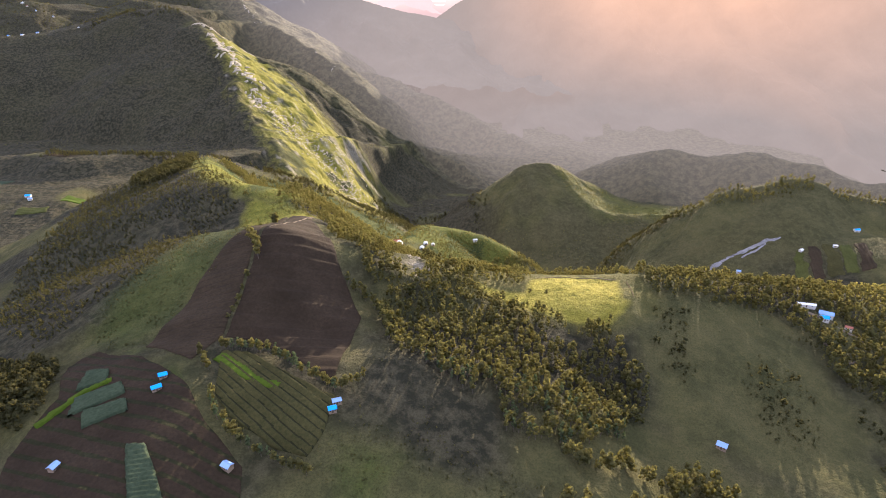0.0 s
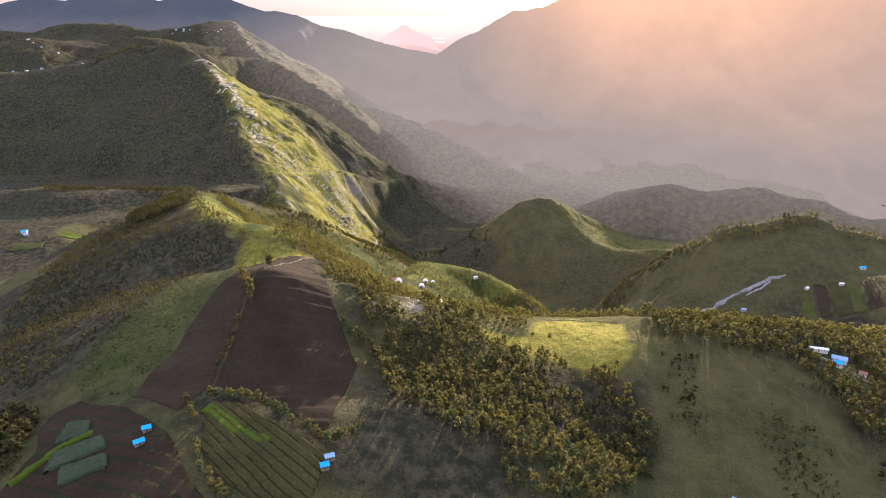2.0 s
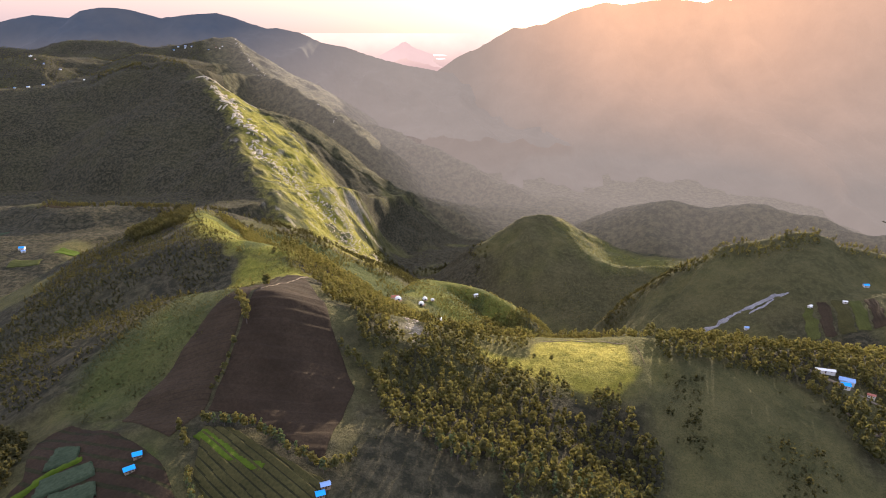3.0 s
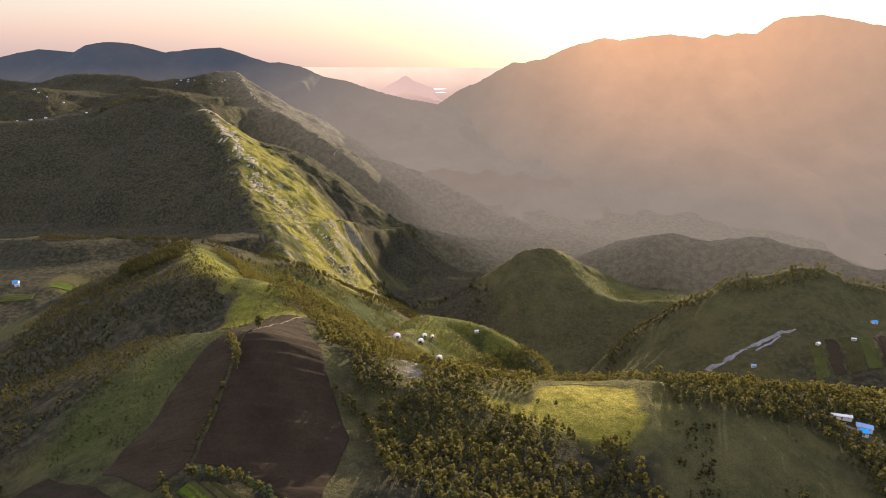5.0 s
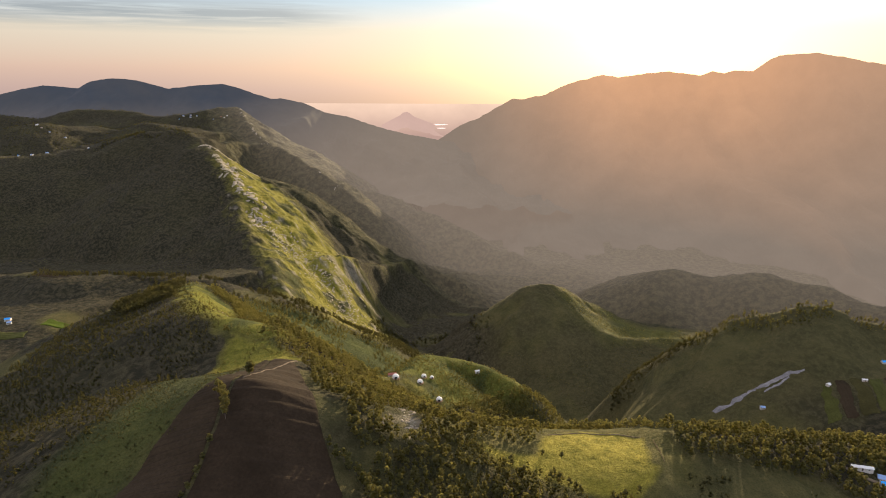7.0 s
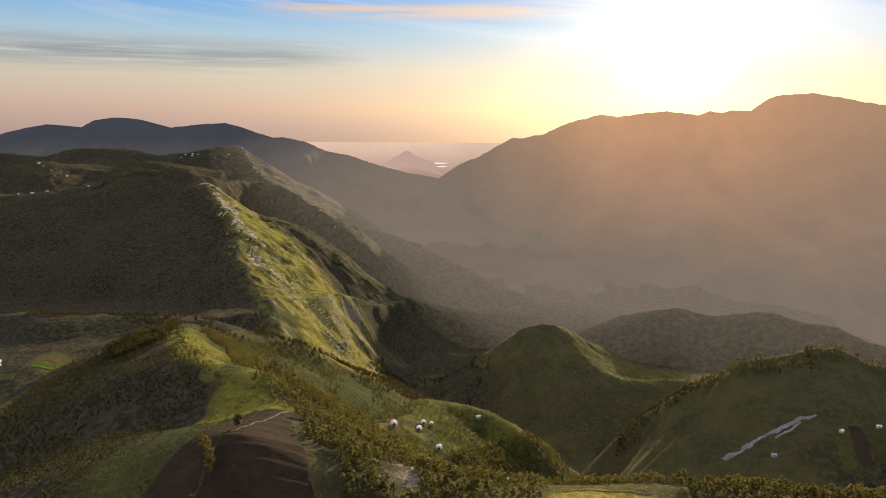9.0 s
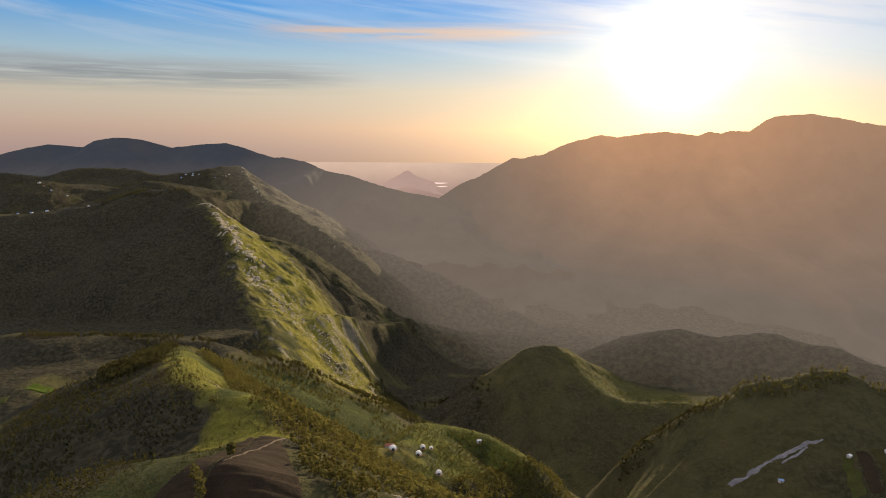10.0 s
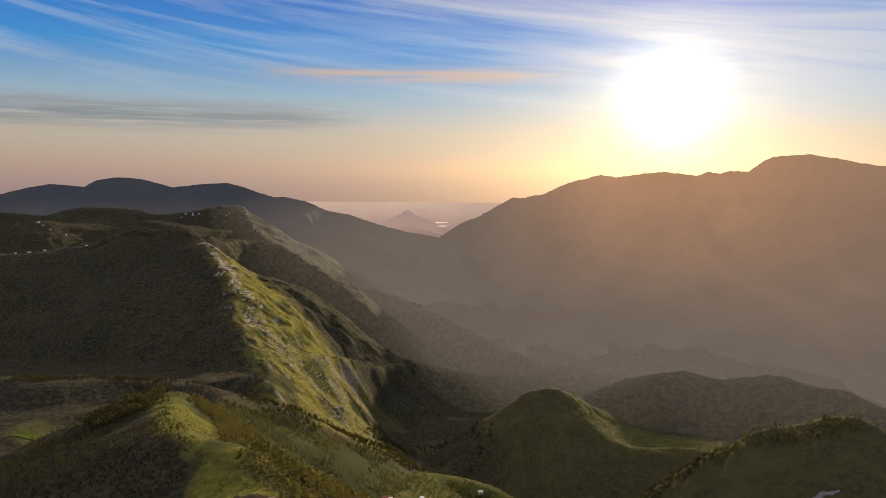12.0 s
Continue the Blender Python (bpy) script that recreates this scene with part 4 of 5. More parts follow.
row_of_trees([(-121, 295), (-97, 296), (-72, 277), (-53, 265)], 2.3, ["slim", "round"], (0.72, 0.98), "grey-green hedge tree along a terraced field", "hedge above the terraced field")
row_of_trees([(-116, 260), (-110, 247), (-96, 234), (-78, 225), (-60, 219)], 2.3, ["slim", "round"], (0.62, 0.9), "grey-green hedge tree beside bare soil", "hedge below the terraced field")
row_of_trees([(-53, 266), (-42, 274)], 2.2, ["round", "tall"], (0.65, 0.9), "tree beside a blue-roofed hut", "trees by the hut")
row_of_trees([(-62, 361), (-48, 354), (-36, 339), (-31, 312)], 3.2, ["round", "tall"], (0.65, 0.95), "sunlit tree at the edge of a ploughed field", "trees along the field edge")
row_of_trees([(-125, 386), (-121, 378), (-117, 366)], 5.0, ["tall"], (1.15, 1.4), "tall sunlit tree standing in a ploughed field", "tall trees in the field", 1.2)
row_of_trees([(-117, 408), (-116, 413)], 3.0, ["round"], (1.1, 1.3), "sunlit tree standing in a ploughed field", "tall trees in the field")
row_of_trees([(-119, 352), (-124, 318)], 5.0, ["low", "round"], (0.6, 0.9), "small tree on a field boundary", "trees on the field boundary")
row_of_trees([(-131, 290), (-122, 276)], 3.0, ["round"], (0.6, 0.9), "leafy tree beside bare terraces", "trees by the terraces")
row_of_trees([(73, 401), (74, 402)], 2.0, ["round"], (0.6, 0.65), "lone small tree casting a long shadow on the meadow", "meadow trees")
row_of_trees([(62, 404), (64, 405)], 2.0, ["low"], (1.0, 1.1), "small dark bush on the meadow", "meadow trees")
# ---- fields, laid on the slope in rows and low terraces ----
def plot_stuff(name, dark, light, scale=0.6, bump=0.7):
    m, t = material(name)
    where = place_of(t)
    grain = noisen(t, where, scale, 5, 0.7)
    blot = noisen(t, where, 0.05, 4, 0.6)
    c = mixc(t, ramp(t, grain, [(0.3, 0.0), (0.7, 1.0)]), dark, light)
    c = mixc(t, ramp(t, blot, [(0.35, 0.0), (0.7, 0.55)]), c, tuple(0.6 * v for v in dark))
    finish(t, c, 0.95, grain, bump, 0.6)
    return m


soil_dark = plot_stuff("bare_soil", (0.025, 0.018, 0.011), (0.044, 0.031, 0.019))
soil_brown = plot_stuff("ploughed_soil", (0.030, 0.022, 0.013), (0.056, 0.041, 0.024))
bank_dark = plot_stuff("terrace_bank", (0.016, 0.017, 0.008), (0.034, 0.032, 0.014))
crop_olive = plot_stuff("olive_crop", (0.042, 0.050, 0.012), (0.092, 0.090, 0.026))
crop_green = plot_stuff("vegetable_crop", (0.030, 0.042, 0.022), (0.062, 0.080, 0.045))
terrace_crop = plot_stuff("terrace_crop", (0.034, 0.034, 0.012), (0.078, 0.068, 0.024))
crop_bright = plot_stuff("bright_grass", (0.045, 0.072, 0.006), (0.085, 0.115, 0.012))
stone_pale = plot_stuff("pale_stone", (0.12, 0.115, 0.12), (0.32, 0.31, 0.31), 0.25)
track_dust = plot_stuff("pale_dust", (0.12, 0.095, 0.065), (0.21, 0.17, 0.12), 0.5)


def uneven(corners, ragged):
    """A plot's outline in short steps, slightly out of true."""
    out = []
    for (ax, ay), (bx, by) in zip(corners, corners[1:] + corners[:1]):
        n = max(2, int(math.hypot(bx - ax, by - ay) / 2.5))
        for i in range(n):
            out.append((ax + (bx - ax) * i / n, ay + (by - ay) * i / n))
    px, py = np.array(out).T
    return list(zip(px + ragged * 0.7 * fbm(px, py, 14, 3, 113), py + ragged * 0.7 * fbm(px, py, 14, 3, 114)))


def to_rim(x, y, rim):
    """The nearest places on an outline."""
    best, bx_, by_ = np.full(x.shape, 1e9), x.copy(), y.copy()
    for (ax, ay), (bx, by) in zip(rim, rim[1:] + rim[:1]):
        dx, dy = bx - ax, by - ay
        u = np.clip(((x - ax) * dx + (y - ay) * dy) / (dx * dx + dy * dy + 1e-9), 0, 1)
        qx, qy = ax + u * dx, ay + u * dy
        d = np.hypot(x - qx, y - qy)
        near = d < best
        best, bx_, by_ = np.where(near, d, best), np.where(near, qx, bx_), np.where(near, qy, by_)
    return bx_, by_


def plot(name, corners, turn, gap, rise, mat, label, category="field", cell=1.3, lift=0.3, ragged=1.5, kind="structure", bank=None):
    """A piece of land laid on the hillside, its rows turned by turn degrees, gap metres apart and rise metres high, and the banks between them."""
    c, s = math.cos(radians(turn)), math.sin(radians(turn))
    us = [x * c + y * s for x, y in corners]
    vs = [-x * s + y * c for x, y in corners]
    u, v = np.meshgrid(np.arange(min(us), max(us) + cell, cell), np.arange(min(vs), max(vs) + cell, cell / 2 if gap else cell))
    x, y = u * c - v * s, u * s + v * c
    bend = 2.5 * fbm(x, y, 40, 2, 111)
    ph = ((v + bend) / gap) % 1.0 if gap else 0 * v
    z = ground_z(x, y) + lift + rise * np.where(ph < 0.75, ph / 0.75, (1 - ph) / 0.25) + 0.08 * fbm(x, y, 3, 2, 112)
    rim = uneven(corners, ragged)
    inside = within(x, y, rim)
    keep = inside[:-1, :-1] | inside[1:, :-1] | inside[:-1, 1:] | inside[1:, 1:]
    k = np.arange(x.size).reshape(x.shape)
    faces = np.stack([k[:-1, :-1], k[:-1, 1:], k[1:, 1:], k[1:, :-1]], -1)[keep]
    used = np.unique(faces)
    index = np.zeros(x.size, int)
    index[used] = np.arange(len(used))
    x, y, z, inside = x.ravel(), y.ravel(), z.ravel(), inside.ravel()
    loose = used[~inside[used]]
    x[loose], y[loose] = to_rim(x[loose], y[loose], rim)
    z[loose] = ground_z(x[loose], y[loose]) + min(lift, 0.15)
    me = quad_mesh(name, np.stack([x, y, z], 1)[used], index[faces])
    me.materials.append(mat)
    if bank:
        me.materials.append(bank)
        me.polygons.foreach_set("material_index", (ph.ravel()[faces[:, 0]] > 0.70).astype(np.int32))
    return tagged(new(name, me), label, category, kind=kind)


def strip(line, half):
    """The outline of a band along a line."""
    left, right = [], []
    for k, (x, y) in enumerate(line):
        ax, ay = line[max(k - 1, 0)]
        bx, by = line[min(k + 1, len(line) - 1)]
        d = math.hypot(bx - ax, by - ay)
        nx, ny = -(by - ay) / d * half, (bx - ax) / d * half
        left.append((x + nx, y + ny))
        right.append((x - nx, y - ny))
    return left + right[::-1]


plot("field_west", [(-130, 488), (-124, 480), (-122, 380), (-124, 306), (-134, 284), (-167, 304), (-151, 360), (-134, 420)], 8, 3.6, 0.5, soil_brown, "brown ploughed field in rows below the crest", bank=soil_dark)
plot("field_east", [(-122, 484), (-106, 478), (-68, 376), (-49, 333), (-54, 298), (-57, 272), (-73, 284), (-107, 306), (-122, 306), (-120, 380)], 4, 9.0, 0.5, soil_dark, "dark bare field on the hillside")
plot("terraced_field", [(-120, 292), (-107, 294), (-66, 268), (-54, 262), (-57, 242), (-63, 228), (-82, 233), (-103, 247), (-114, 261)], -38, 4.2, 1.3, terrace_crop, "olive-green field in curved terraces inside a hedge", bank=bank_dark)
plot("hut_terraces", [(-197, 309), (-164, 293), (-131, 267), (-114, 243), (-91, 221), (-84, 190), (-195, 190), (-203, 230), (-197, 265), (-212, 300)], -20, 7.5, 0.35, soil_dark, "bare reddish-brown terraces round the huts", bank=bank_dark)
plot("vegetable_bed", [(-192, 287), (-179, 285), (-175, 273), (-190, 269)], 20, 2.0, 0.3, crop_green, "blue-green vegetable bed", lift=1.6, ragged=0.5)
plot("vegetable_bed", [(-187, 263), (-166, 272), (-160, 263), (-185, 250)], 25, 2.0, 0.3, crop_green, "blue-green vegetable bed", lift=1.6, ragged=0.5)
plot("vegetable_bed", [(-178, 253), (-158, 259), (-153, 250), (-173, 242)], 25, 2.0, 0.3, crop_green, "blue-green vegetable bed", lift=1.6, ragged=0.5)
plot("grass_bank", strip([(-198, 246), (-186, 266), (-173, 275)], 1.8), 50, 0, 0, crop_bright, "bright grass bank between vegetable beds", "grass", lift=1.7)
plot("striped_bed", [(-145, 227), (-135, 227), (-117, 199), (-131, 196)], 10, 2.6, 0.5, crop_green, "long striped vegetable bed on bare soil", lift=1.6, ragged=0.5)
# green lens flare laid on the terraces as a coloured patch
plot("grass_bank", strip([(-121, 288), (-108, 280), (-94, 270), (-84, 266)], 4.0), 0, 0, 0, crop_bright, "patch of vivid green grass inside the hedge", "grass", lift=1.2, ragged=5)
plot("path", strip([(-117, 400), (-113, 430), (-107, 468), (-104, 480)], 0.7), 0, 0, 0, track_dust, "pale footpath up the field", "path", 0.6, 0.9, 0.4)
plot("path", strip([(266, 436), (280, 424), (296, 416), (312, 410), (330, 398)], 1.4), 0, 0, 0, track_dust, "pale track along the wooded ridge", "path", 0.8, 0.5, 0.5)
plot("path", strip([(274, 390), (279, 382), (283, 373), (294, 376)], 1.2), 0, 0, 0, track_dust, "pale broken track below the ridge", "path", 0.8, 0.5, 1.5)
plot("path", strip([(70, 432), (92, 441), (118, 440), (132, 434)], 0.4), 0, 0, 0, track_dust, "footpath along the top of the meadow", "path", 0.6, 0.5, 0.5)
for line, half in (([(384, 881), (402, 885), (414, 888), (438, 891), (459, 895), (480, 897)], 3.2), ([(470, 897), (495, 898), (515, 899)], 2.6), ([(456, 880), (470, 887), (481, 890), (494, 893)], 1.8)):
    plot("rock_slab", strip(line, half), 10, 0, 0, stone_pale, "pale streak of bare rock on the hillside", "rock", 1.2, 0.4, 9)
plot("rock_slab", [(70, 2322), (104, 2330), (125, 2318), (120, 2290), (96, 2300)], 0, 0, 0, stone_pale, "pale rock slide in the far gully", "rock", 3.0, 0.8, 8)
r = random.Random(5)
for k in range(5):
    x = 500 + 22 * k
    plot("field_strip", [(x, 802), (x + 17, 800), (x + 36, 866), (x + 22, 868)], 80, 5.0, 0.7, [crop_olive, soil_brown, terrace_crop][k % 3], "narrow field strip on a far terrace", cell=2.5, lift=0.4, ragged=9)
for k in range(9):
    x, y = -960 + 38 * (k % 5) + r.uniform(-8, 8), 1020 + 95 * (k // 5) + r.uniform(-10, 10)
    w, d = r.uniform(26, 36), r.uniform(50, 80)
    plot("field_strip", [(x, y), (x + w, y + 6), (x + w - 4, y + d), (x - 3, y + d - 6)], r.uniform(-15, 15), 7.0, 0.8, [crop_green, soil_brown, crop_olive, soil_dark][k % 4], "small far field in a patchwork on the bench", cell=3.0, lift=0.7, ragged=4)
for x, y, w, d, mat in ((-800, 1245, 70, 34, soil_brown), (-640, 1010, 60, 30, crop_bright), (-690, 960, 50, 26, crop_olive), (-560, 960, 70, 26, crop_bright)):
    plot("field_strip", [(x, y), (x + w, y + 6), (x + w - 6, y + d), (x - 4, y + d)], 8, 6.0, 0.7, mat, "small far field on the valley bench", cell=3.0, lift=0.7, ragged=4)
# ---- huts, houses and dome tents ----
def part(name, bm, mat, parent, label=""):
    """Links a bmesh as one mesh under a thing or a part."""
    me = bpy.data.meshes.new(name)
    bm.normal_update()
    bm.to_mesh(me)
    bm.free()
    me.materials.append(mat)
    ob = new(name, me)
    ob.parent = parent
    return tagged(ob, label) if label else ob


def block(bm, x0, y0, z0, x1, y1, z1):
    v = [bm.verts.new((x, y, z)) for z in (z0, z1) for y in (y0, y1) for x in (x0, x1)]
    for f in ((0, 2, 3, 1), (4, 5, 7, 6), (0, 1, 5, 4), (2, 6, 7, 3), (0, 4, 6, 2), (1, 3, 7, 5)):
        bm.faces.new([v[k] for k in f])


def plain(name, colour, rough, metal=0.0, spread=0.25, scale=1.5):
    m, t = material(name)
    tone = noisen(t, place_of(t), scale, 4, 0.6)
    finish(t, mixc(t, tone, tuple(v * (1 - spread) for v in colour), tuple(min(1, v * (1 + spread)) for v in colour)), rough, tone, 0.2, 0.05, metallic=metal)
    return m


mud = plain("mud_wall", (0.26, 0.19, 0.13), 0.9)
wash = plain("whitewash", (0.62, 0.58, 0.52), 0.85)
plank = plain("door_planks", (0.10, 0.07, 0.05), 0.8)
glass_dark, gd = material("window_glass")
finish(gd, (0.03, 0.035, 0.04), 0.1)
ROOFS = {"blue": plain("blue_sheet_roof", (0.05, 0.36, 0.92), 0.45, 0.0, 0.12), "pale": plain("pale_sheet_roof", (0.26, 0.38, 0.62), 0.4, 0.2, 0.15),
         "white": plain("white_sheet_roof", (0.75, 0.74, 0.72), 0.5, 0.0, 0.1), "rust": plain("rusty_sheet_roof", (0.34, 0.14, 0.10), 0.7, 0.2, 0.3)}


def roof_bmesh(w, d, eave, ridge, over):
    """Two ribbed slopes of sheet metal that meet at a ridge, with thickness."""
    bm = bmesh.new()
    n = max(6, int(w / 0.5))
    for side in (-1, 1):
        top, low = [], []
        for i in range(n + 1):
            x = -w / 2 - over + (w + 2 * over) * i / n
            wave = 0.04 * (i % 2)
            a = (x, 0.0, ridge + wave)
            b = (x, side * (d / 2 + over), eave - over * (ridge - eave) / (d / 2) + wave)
            top.append((bm.verts.new(a), bm.verts.new(b)))
            low.append((bm.verts.new((a[0], a[1], a[2] - 0.07)), bm.verts.new((b[0], b[1], b[2] - 0.07))))
        for i in range(n):
            bm.faces.new((top[i][0], top[i + 1][0], top[i + 1][1], top[i][1]))
            bm.faces.new((low[i][0], low[i][1], low[i + 1][1], low[i + 1][0]))
            bm.faces.new((top[i][1], top[i + 1][1], low[i + 1][1], low[i][1]))
        for i in (0, n):
            bm.faces.new((top[i][0], top[i][1], low[i][1], low[i][0]))
    bmesh.ops.recalc_face_normals(bm, faces=bm.faces)
    return bm


def walls_bmesh(w, d, eave, ridge):
    bm = bmesh.new()
    base = [(-w / 2, -d / 2), (w / 2, -d / 2), (w / 2, d / 2), (-w / 2, d / 2)]
    low = [bm.verts.new((x, y, -1.2)) for x, y in base]
    top = [bm.verts.new((x, y, eave - 0.05)) for x, y in base]
    peaks = [bm.verts.new((s * w / 2, 0, ridge - 0.09)) for s in (-1, 1)]
    bm.faces.new((low[0], low[1], top[1], top[0]))
    bm.faces.new((low[2], low[3], top[3], top[2]))
    bm.faces.new((low[1], low[2], top[2], peaks[1], top[1]))
    bm.faces.new((low[3], low[0], top[0], peaks[0], top[3]))
    bmesh.ops.recalc_face_normals(bm, faces=bm.faces)
    return bm


def house(x, y, turn, w, d, eave, roof, wall, label, group="", category="hut", name="hut"):
    top = new(name)
    top.matrix_world = Matrix.Translation(spot(x, y, 0.4)) @ Matrix.Rotation(radians(turn), 4, "Z")
    tagged(top, label, category, group)
    ridge = eave + d * 0.27
    part("wall", walls_bmesh(w, d, eave, ridge), wall, top)
    part("roof", roof_bmesh(w, d, eave, ridge, 0.35), ROOFS[roof], top, {"blue": "bright blue sheet-metal roof", "pale": "pale grey-blue metal roof", "white": "white sheet roof", "rust": "rust-red metal roof"}[roof])
    bm = bmesh.new()
    block(bm, -0.45, -d / 2 - 0.05, 0.0, 0.45, -d / 2 - 0.003, 1.9)
    part("door", bm, plank, top)
    for sx in (-w * 0.3, w * 0.3):
        bm = bmesh.new()
        block(bm, sx - 0.35, -d / 2 - 0.04, 0.9, sx + 0.35, -d / 2 - 0.003, 1.6)
        part("window", bm, glass_dark, top)
    return top


house(-143.5, 271, 25, 3.9, 3.0, 2.1, "blue", mud, "small mud hut with a bright blue roof on bare terraces", "huts on the terraces")
house(-143.5, 262, 35, 4.6, 2.9, 2.1, "blue", mud, "mud hut with a long bright blue roof on bare terraces", "huts on the terraces")
house(-175, 220, 75, 4.2, 3.3, 2.2, "pale", mud, "small house with a pale metal roof beside a terrace bank", "huts on the terraces")
house(-96.5, 219, -30, 4.4, 3.5, 2.2, "pale", mud, "mud-walled house with a pale metal roof below the hedge", "huts on the terraces")
house(-54.5, 253, 20, 3.8, 3.0, 2.1, "blue", mud, "blue-roofed hut beside field trees", "huts by the hedge")
house(-53, 258, 20, 4.2, 2.8, 2.1, "pale", mud, "pale-roofed hut beside field trees", "huts by the hedge")
house(159, 284, -35, 5.4, 4.2, 2.3, "pale", mud, "lone house with a pale blue metal roof on grass", "")
house(294, 426, -28, 10.0, 5.5, 2.8, "pale", wash, "long house with a pale blue roof in the forest", "houses on the ridge")
house(288, 418, -15, 6.0, 5.0, 2.6, "blue", wash, "blue-roofed house among ridge trees", "houses on the ridge")
house(280, 431, -14, 13.0, 3.0, 2.4, "white", wash, "long low white-roofed shed beside the ridge track", "houses on the ridge")
house(-709, 1036, 10, 9.0, 6.5, 2.8, "blue", wash, "blue-roofed farmhouse among far fields", "far farmhouses")
house(-698, 1022, 30, 7.0, 5.0, 2.6, "pale", wash, "pale-roofed farmhouse among far fields", "far farmhouses")
house(641, 916, 5, 8.5, 5.5, 2.8, "blue", wash, "blue-roofed farmhouse on a far bench", "far farmhouses")
house(440, 854, -10, 6.0, 5.0, 2.6, "pale", wash, "pale-roofed farmhouse below the rock slab", "far farmhouses")
house(530, 862, 30, 5.5, 4.5, 2.6, "white", wash, "white-roofed farmhouse on a far bench", "far farmhouses")
house(578, 861, -12, 6.0, 3.5, 2.4, "white", wash, "low white-roofed farmhouse on a far bench", "far farmhouses")
house(308, 417, -30, 5.0, 3.0, 2.3, "rust", wash, "small rust-roofed shed below the ridge track", "houses on the ridge")
house(72, 766, -5, 13.0, 5.0, 2.6, "white", wash, "long white-roofed building in a green clearing", "buildings below the crest")
house(48, 880, 20, 6.0, 4.0, 2.4, "white", wash, "small white building on the grassy spur", "buildings below the crest")
house(-62, 779, 10, 10.0, 6.0, 3.0, "rust", wash, "red-roofed building beside the dome tents", "buildings below the crest")
house(-92, 748, 20, 6.0, 4.5, 2.6, "pale", wash, "pale-roofed building near the dome tents", "buildings below the crest")

# the village on the plateau
r = random.Random(31)
for cx, cy, n, wide, deep in ((-1330, 2470, 8, 40, 30), (-1250, 3420, 9, 130, 40), (-1480, 2360, 5, 60, 30), (-1700, 2860, 5, 120, 40)):
    for k in range(n):
        house(cx + r.uniform(-wide, wide), cy + r.uniform(-deep, deep), r.uniform(-40, 40), r.uniform(6, 9), r.uniform(5, 7), 2.8, r.choice(["blue", "pale", "pale", "rust", "white"]), wash,
              "small far village house with a sheet roof", "village on the plateau", "house", "house")

canvas = plain("white_canvas", (0.80, 0.79, 0.76), 0.6, 0.0, 0.06)
deck_wood = plain("deck_boards", (0.25, 0.17, 0.11), 0.8)


def dome_tent(x, y, size, turn):
    top = new("dome_tent")
    top.matrix_world = Matrix.Translation(spot(x, y, 0.9)) @ Matrix.Rotation(radians(turn), 4, "Z")
    tagged(top, "white geodesic dome tent on a wooden deck", "tent", "dome tents on the slope")
    bm = bmesh.new()
    bmesh.ops.create_icosphere(bm, subdivisions=3, radius=size)
    bmesh.ops.delete(bm, geom=[v for v in bm.verts if v.co.z < -0.22 * size], context="VERTS")
    bmesh.ops.translate(bm, verts=bm.verts, vec=(0, 0, 0.3 * size))
    part("shell", bm, canvas, top)
    bm = bmesh.new()
    bmesh.ops.create_circle(bm, cap_ends=True, segments=8, radius=size * 0.42)
    bmesh.ops.rotate(bm, verts=bm.verts, cent=(0, 0, 0), matrix=Matrix.Rotation(radians(90), 3, "X"))
    grown = bmesh.ops.extrude_face_region(bm, geom=bm.faces[:])
    bmesh.ops.translate(bm, verts=[v for v in grown["geom"] if isinstance(v, bmesh.types.BMVert)], vec=(0, 0.25, 0))
    bmesh.ops.translate(bm, verts=bm.verts, vec=(0, -size * 0.98, 0.42 * size))
    part("window", bm, glass_dark, top, "dark round front window")
    bm = bmesh.new()
    bmesh.ops.create_cone(bm, cap_ends=True, segments=16, radius1=size * 1.25, radius2=size * 1.25, depth=0.3)
    part("deck", bm, deck_wood, top)
    for a in range(4):
        bm = bmesh.new()
        px, py = size * math.cos(a * 1.571 + 0.78), size * math.sin(a * 1.571 + 0.78)
        block(bm, px - 0.12, py - 0.12, -3.0, px + 0.12, py + 0.12, -0.15)
        part("post", bm, deck_wood, top)
    return top


dome_tent(-57, 768, 4.3, 10)
dome_tent(-28, 783, 3.8, -5)
dome_tent(-4, 758, 3.8, 0)
dome_tent(-24, 806, 3.4, 15)
dome_tent(-14, 812, 2.6, 15)


# ---- crags, boulders and the meadow fence ----
crag_stone = plain("crag_stone", (0.34, 0.295, 0.225), 0.9, 0.0, 0.45, 0.12)


def rock_arrays(r):
    """A rough block: a ball of 4-sided faces, pushed in and out."""
    verts, faces, rings, turns = [], [], 5, 7
    for i in range(rings):
        h = i / (rings - 1)
        for j in range(turns):
            a = 6.283 * j / turns + r.uniform(-0.3, 0.3)
            d = (0.35 + 0.75 * math.sin(math.pi * (0.15 + 0.75 * h))) * r.uniform(0.65, 1.2)
            verts.append((d * math.cos(a), d * math.sin(a), (h - 0.35) * 1.3 + r.uniform(-0.12, 0.12)))
    for i in range(rings - 1):
        for j in range(turns):
            faces.append((i * turns + j, i * turns + (j + 1) % turns, (i + 1) * turns + (j + 1) % turns, (i + 1) * turns + j))
    t = (rings - 1) * turns
    faces += [(t, t + 1, t + 2, t + 3), (t, t + 3, t + 4, t + 5), (t, t + 5, t + 6, t)][:2]
    return np.array(verts), np.array(faces)


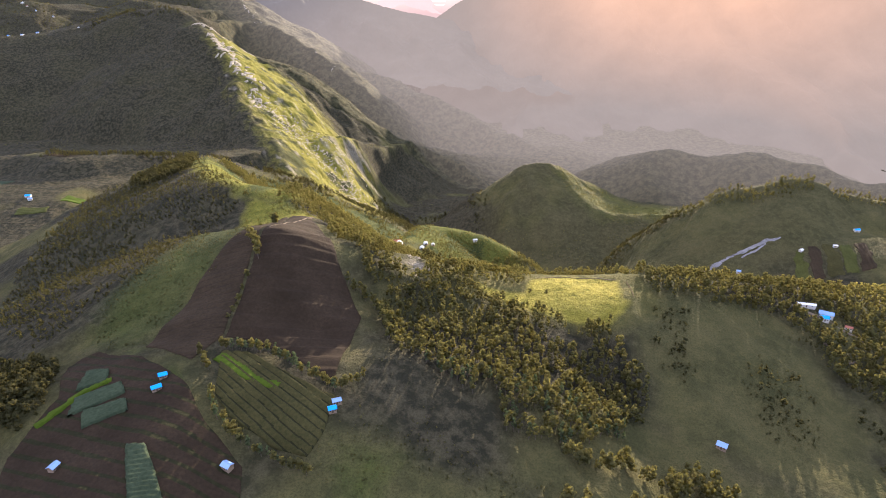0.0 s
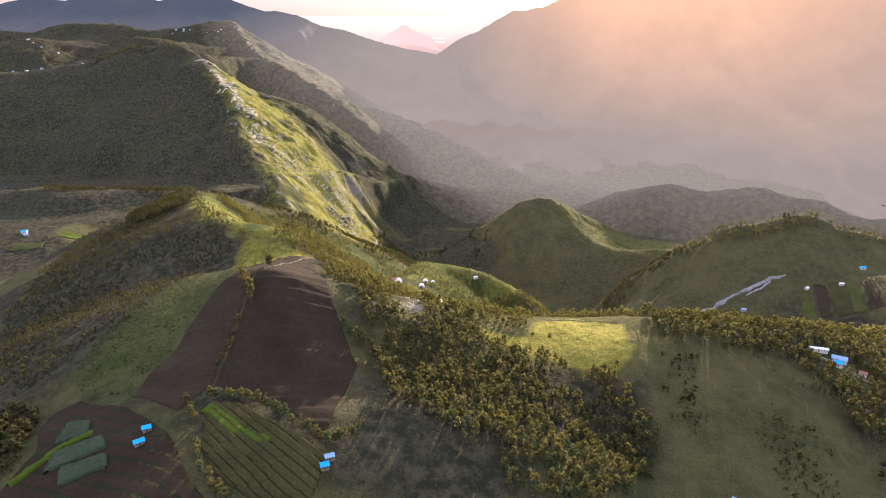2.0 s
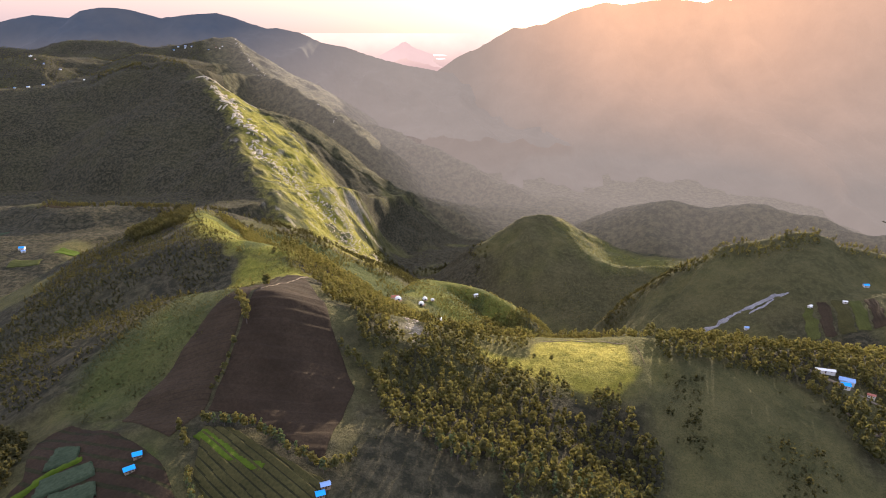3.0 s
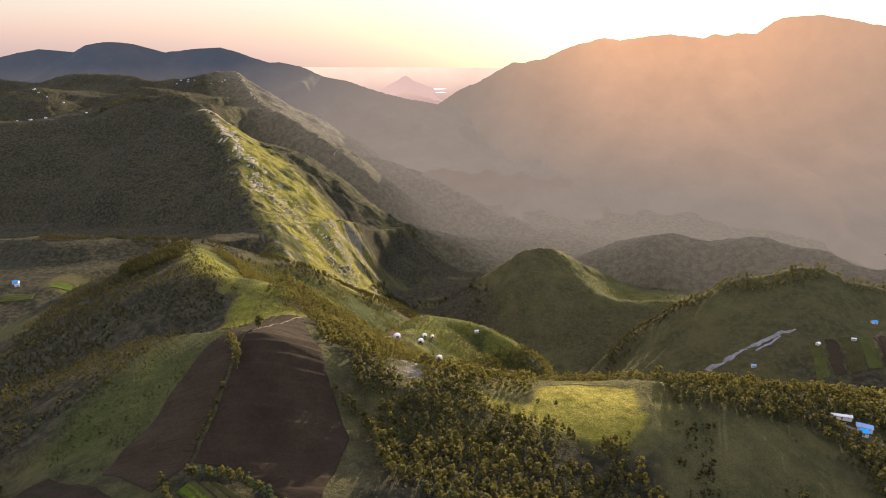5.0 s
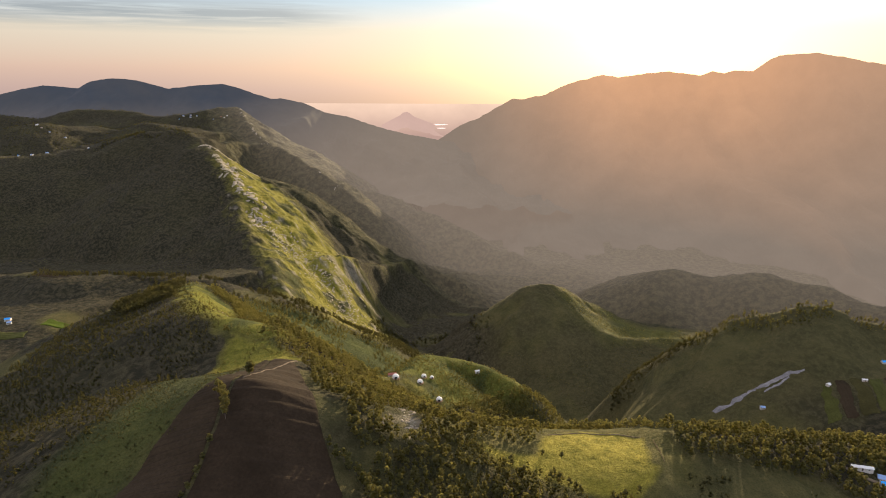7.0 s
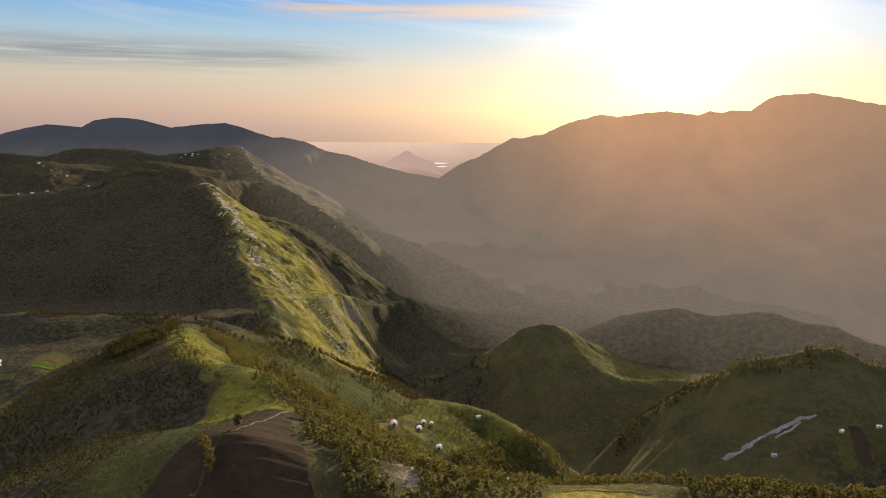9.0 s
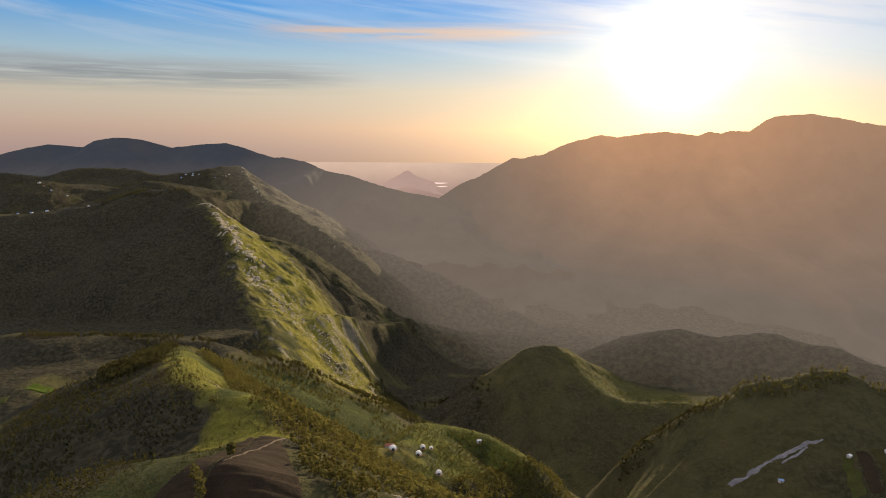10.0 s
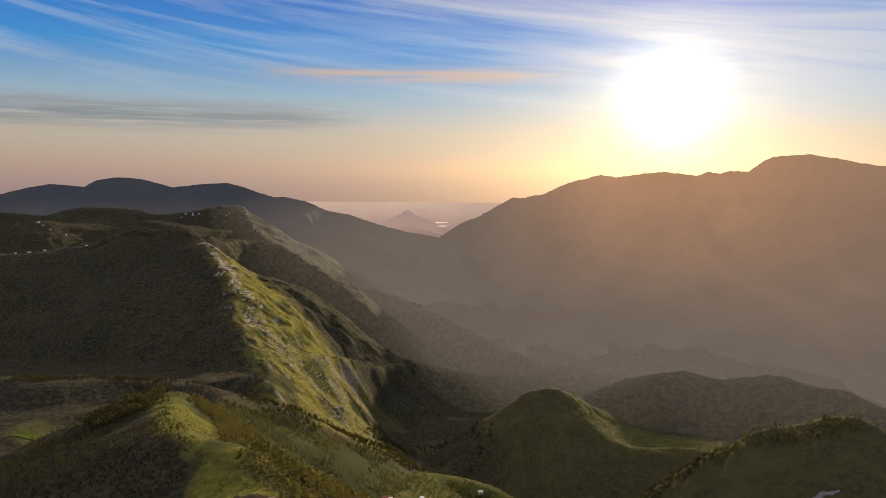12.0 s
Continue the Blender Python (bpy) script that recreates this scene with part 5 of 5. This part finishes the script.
def crags(name, label, places, sizes, r):
    shapes = [rock_arrays(r) for _ in range(6)]
    vs, fs, count = [], [], 0
    for x, y in places:
        p, f = r.choice(shapes)
        s, a = r.uniform(*sizes), -0.45 + r.gauss(0, 0.4)
        px, py = p[:, 0] * s * r.uniform(0.3, 0.6), p[:, 1] * s * r.uniform(0.9, 2.2)
        q = np.stack([px * math.cos(a) - py * math.sin(a) + x, px * math.sin(a) + py * math.cos(a) + y, p[:, 2] * s * r.uniform(0.3, 0.65)], 1)
        q[:, 2] += ground_z(q[:, 0], q[:, 1]) - 0.1 * s
        vs.append(q)
        fs.append(f + count)
        count += len(p)
    me = quad_mesh(name, np.concatenate(vs), np.concatenate(fs))
    me.materials.append(crag_stone)
    return tagged(new(name, me), label, "rocks", kind="stuff")


r = random.Random(77)


def along_line(line, n, spread, r):
    out = []
    for _ in range(n):
        k = r.randrange(len(line) - 1)
        u = r.random()
        (ax, ay), (bx, by) = line[k], line[k + 1]
        out.append((ax + (bx - ax) * u + abs(r.gauss(0, spread)), ay + (by - ay) * u + r.gauss(0, spread * 0.4)))
    return out


crags("crags", "pale sunlit crags below the mountain crest", along_line([(-520, 1790), (-600, 1940), (-690, 2070), (-760, 2150)], 170, 30, r), (2.0, 8), r)
crags("crags", "pale sunlit crags high on the mountain crest", along_line([(-835, 2240), (-770, 2262), (-712, 2275), (-640, 2310)], 70, 18, r), (3, 9), r)
crags("crags", "streaks of pale rock down the mountain face", along_line([(-560, 1860), (-480, 1780), (-420, 1700), (-340, 1640), (-260, 1560)], 900, 75, r), (0.8, 3.4), r)
crags("crags", "pale rocks on a far mountain spur", along_line([(-610, 2945), (-540, 2890), (-458, 2830)], 50, 18, r), (4, 10), r)
crags("crags", "pale cliff on the far peak", along_line([(-1110, 3570), (-1040, 3470), (-928, 3280), (-862, 3180)], 90, 24, r), (5, 13), r)
crags("boulders", "pale boulders in sunlit grass along the crest", along_line([(-215, 650), (-250, 700), (-190, 610)], 40, 12, r), (0.8, 2.2), r)
crags("boulders", "pale broken stones in a clearing in the forest", along_line([(-34, 420), (-24, 405), (-20, 390), (-30, 440)], 45, 5, r), (0.6, 1.8), r)

fence = tagged(new("fence"), "row of weathered wooden fence posts at the meadow edge", "fence")
for k in range(14):
    x, y = 135 + 0.2 * k, 398 + 2.2 * k
    bm = bmesh.new()
    z = spot(x, y).z
    block(bm, x - 0.12, y - 0.12, z - 0.5, x + 0.12, y + 0.12, z + 1.5 + r.uniform(-0.2, 0.2))
    part("post", bm, deck_wood, fence)
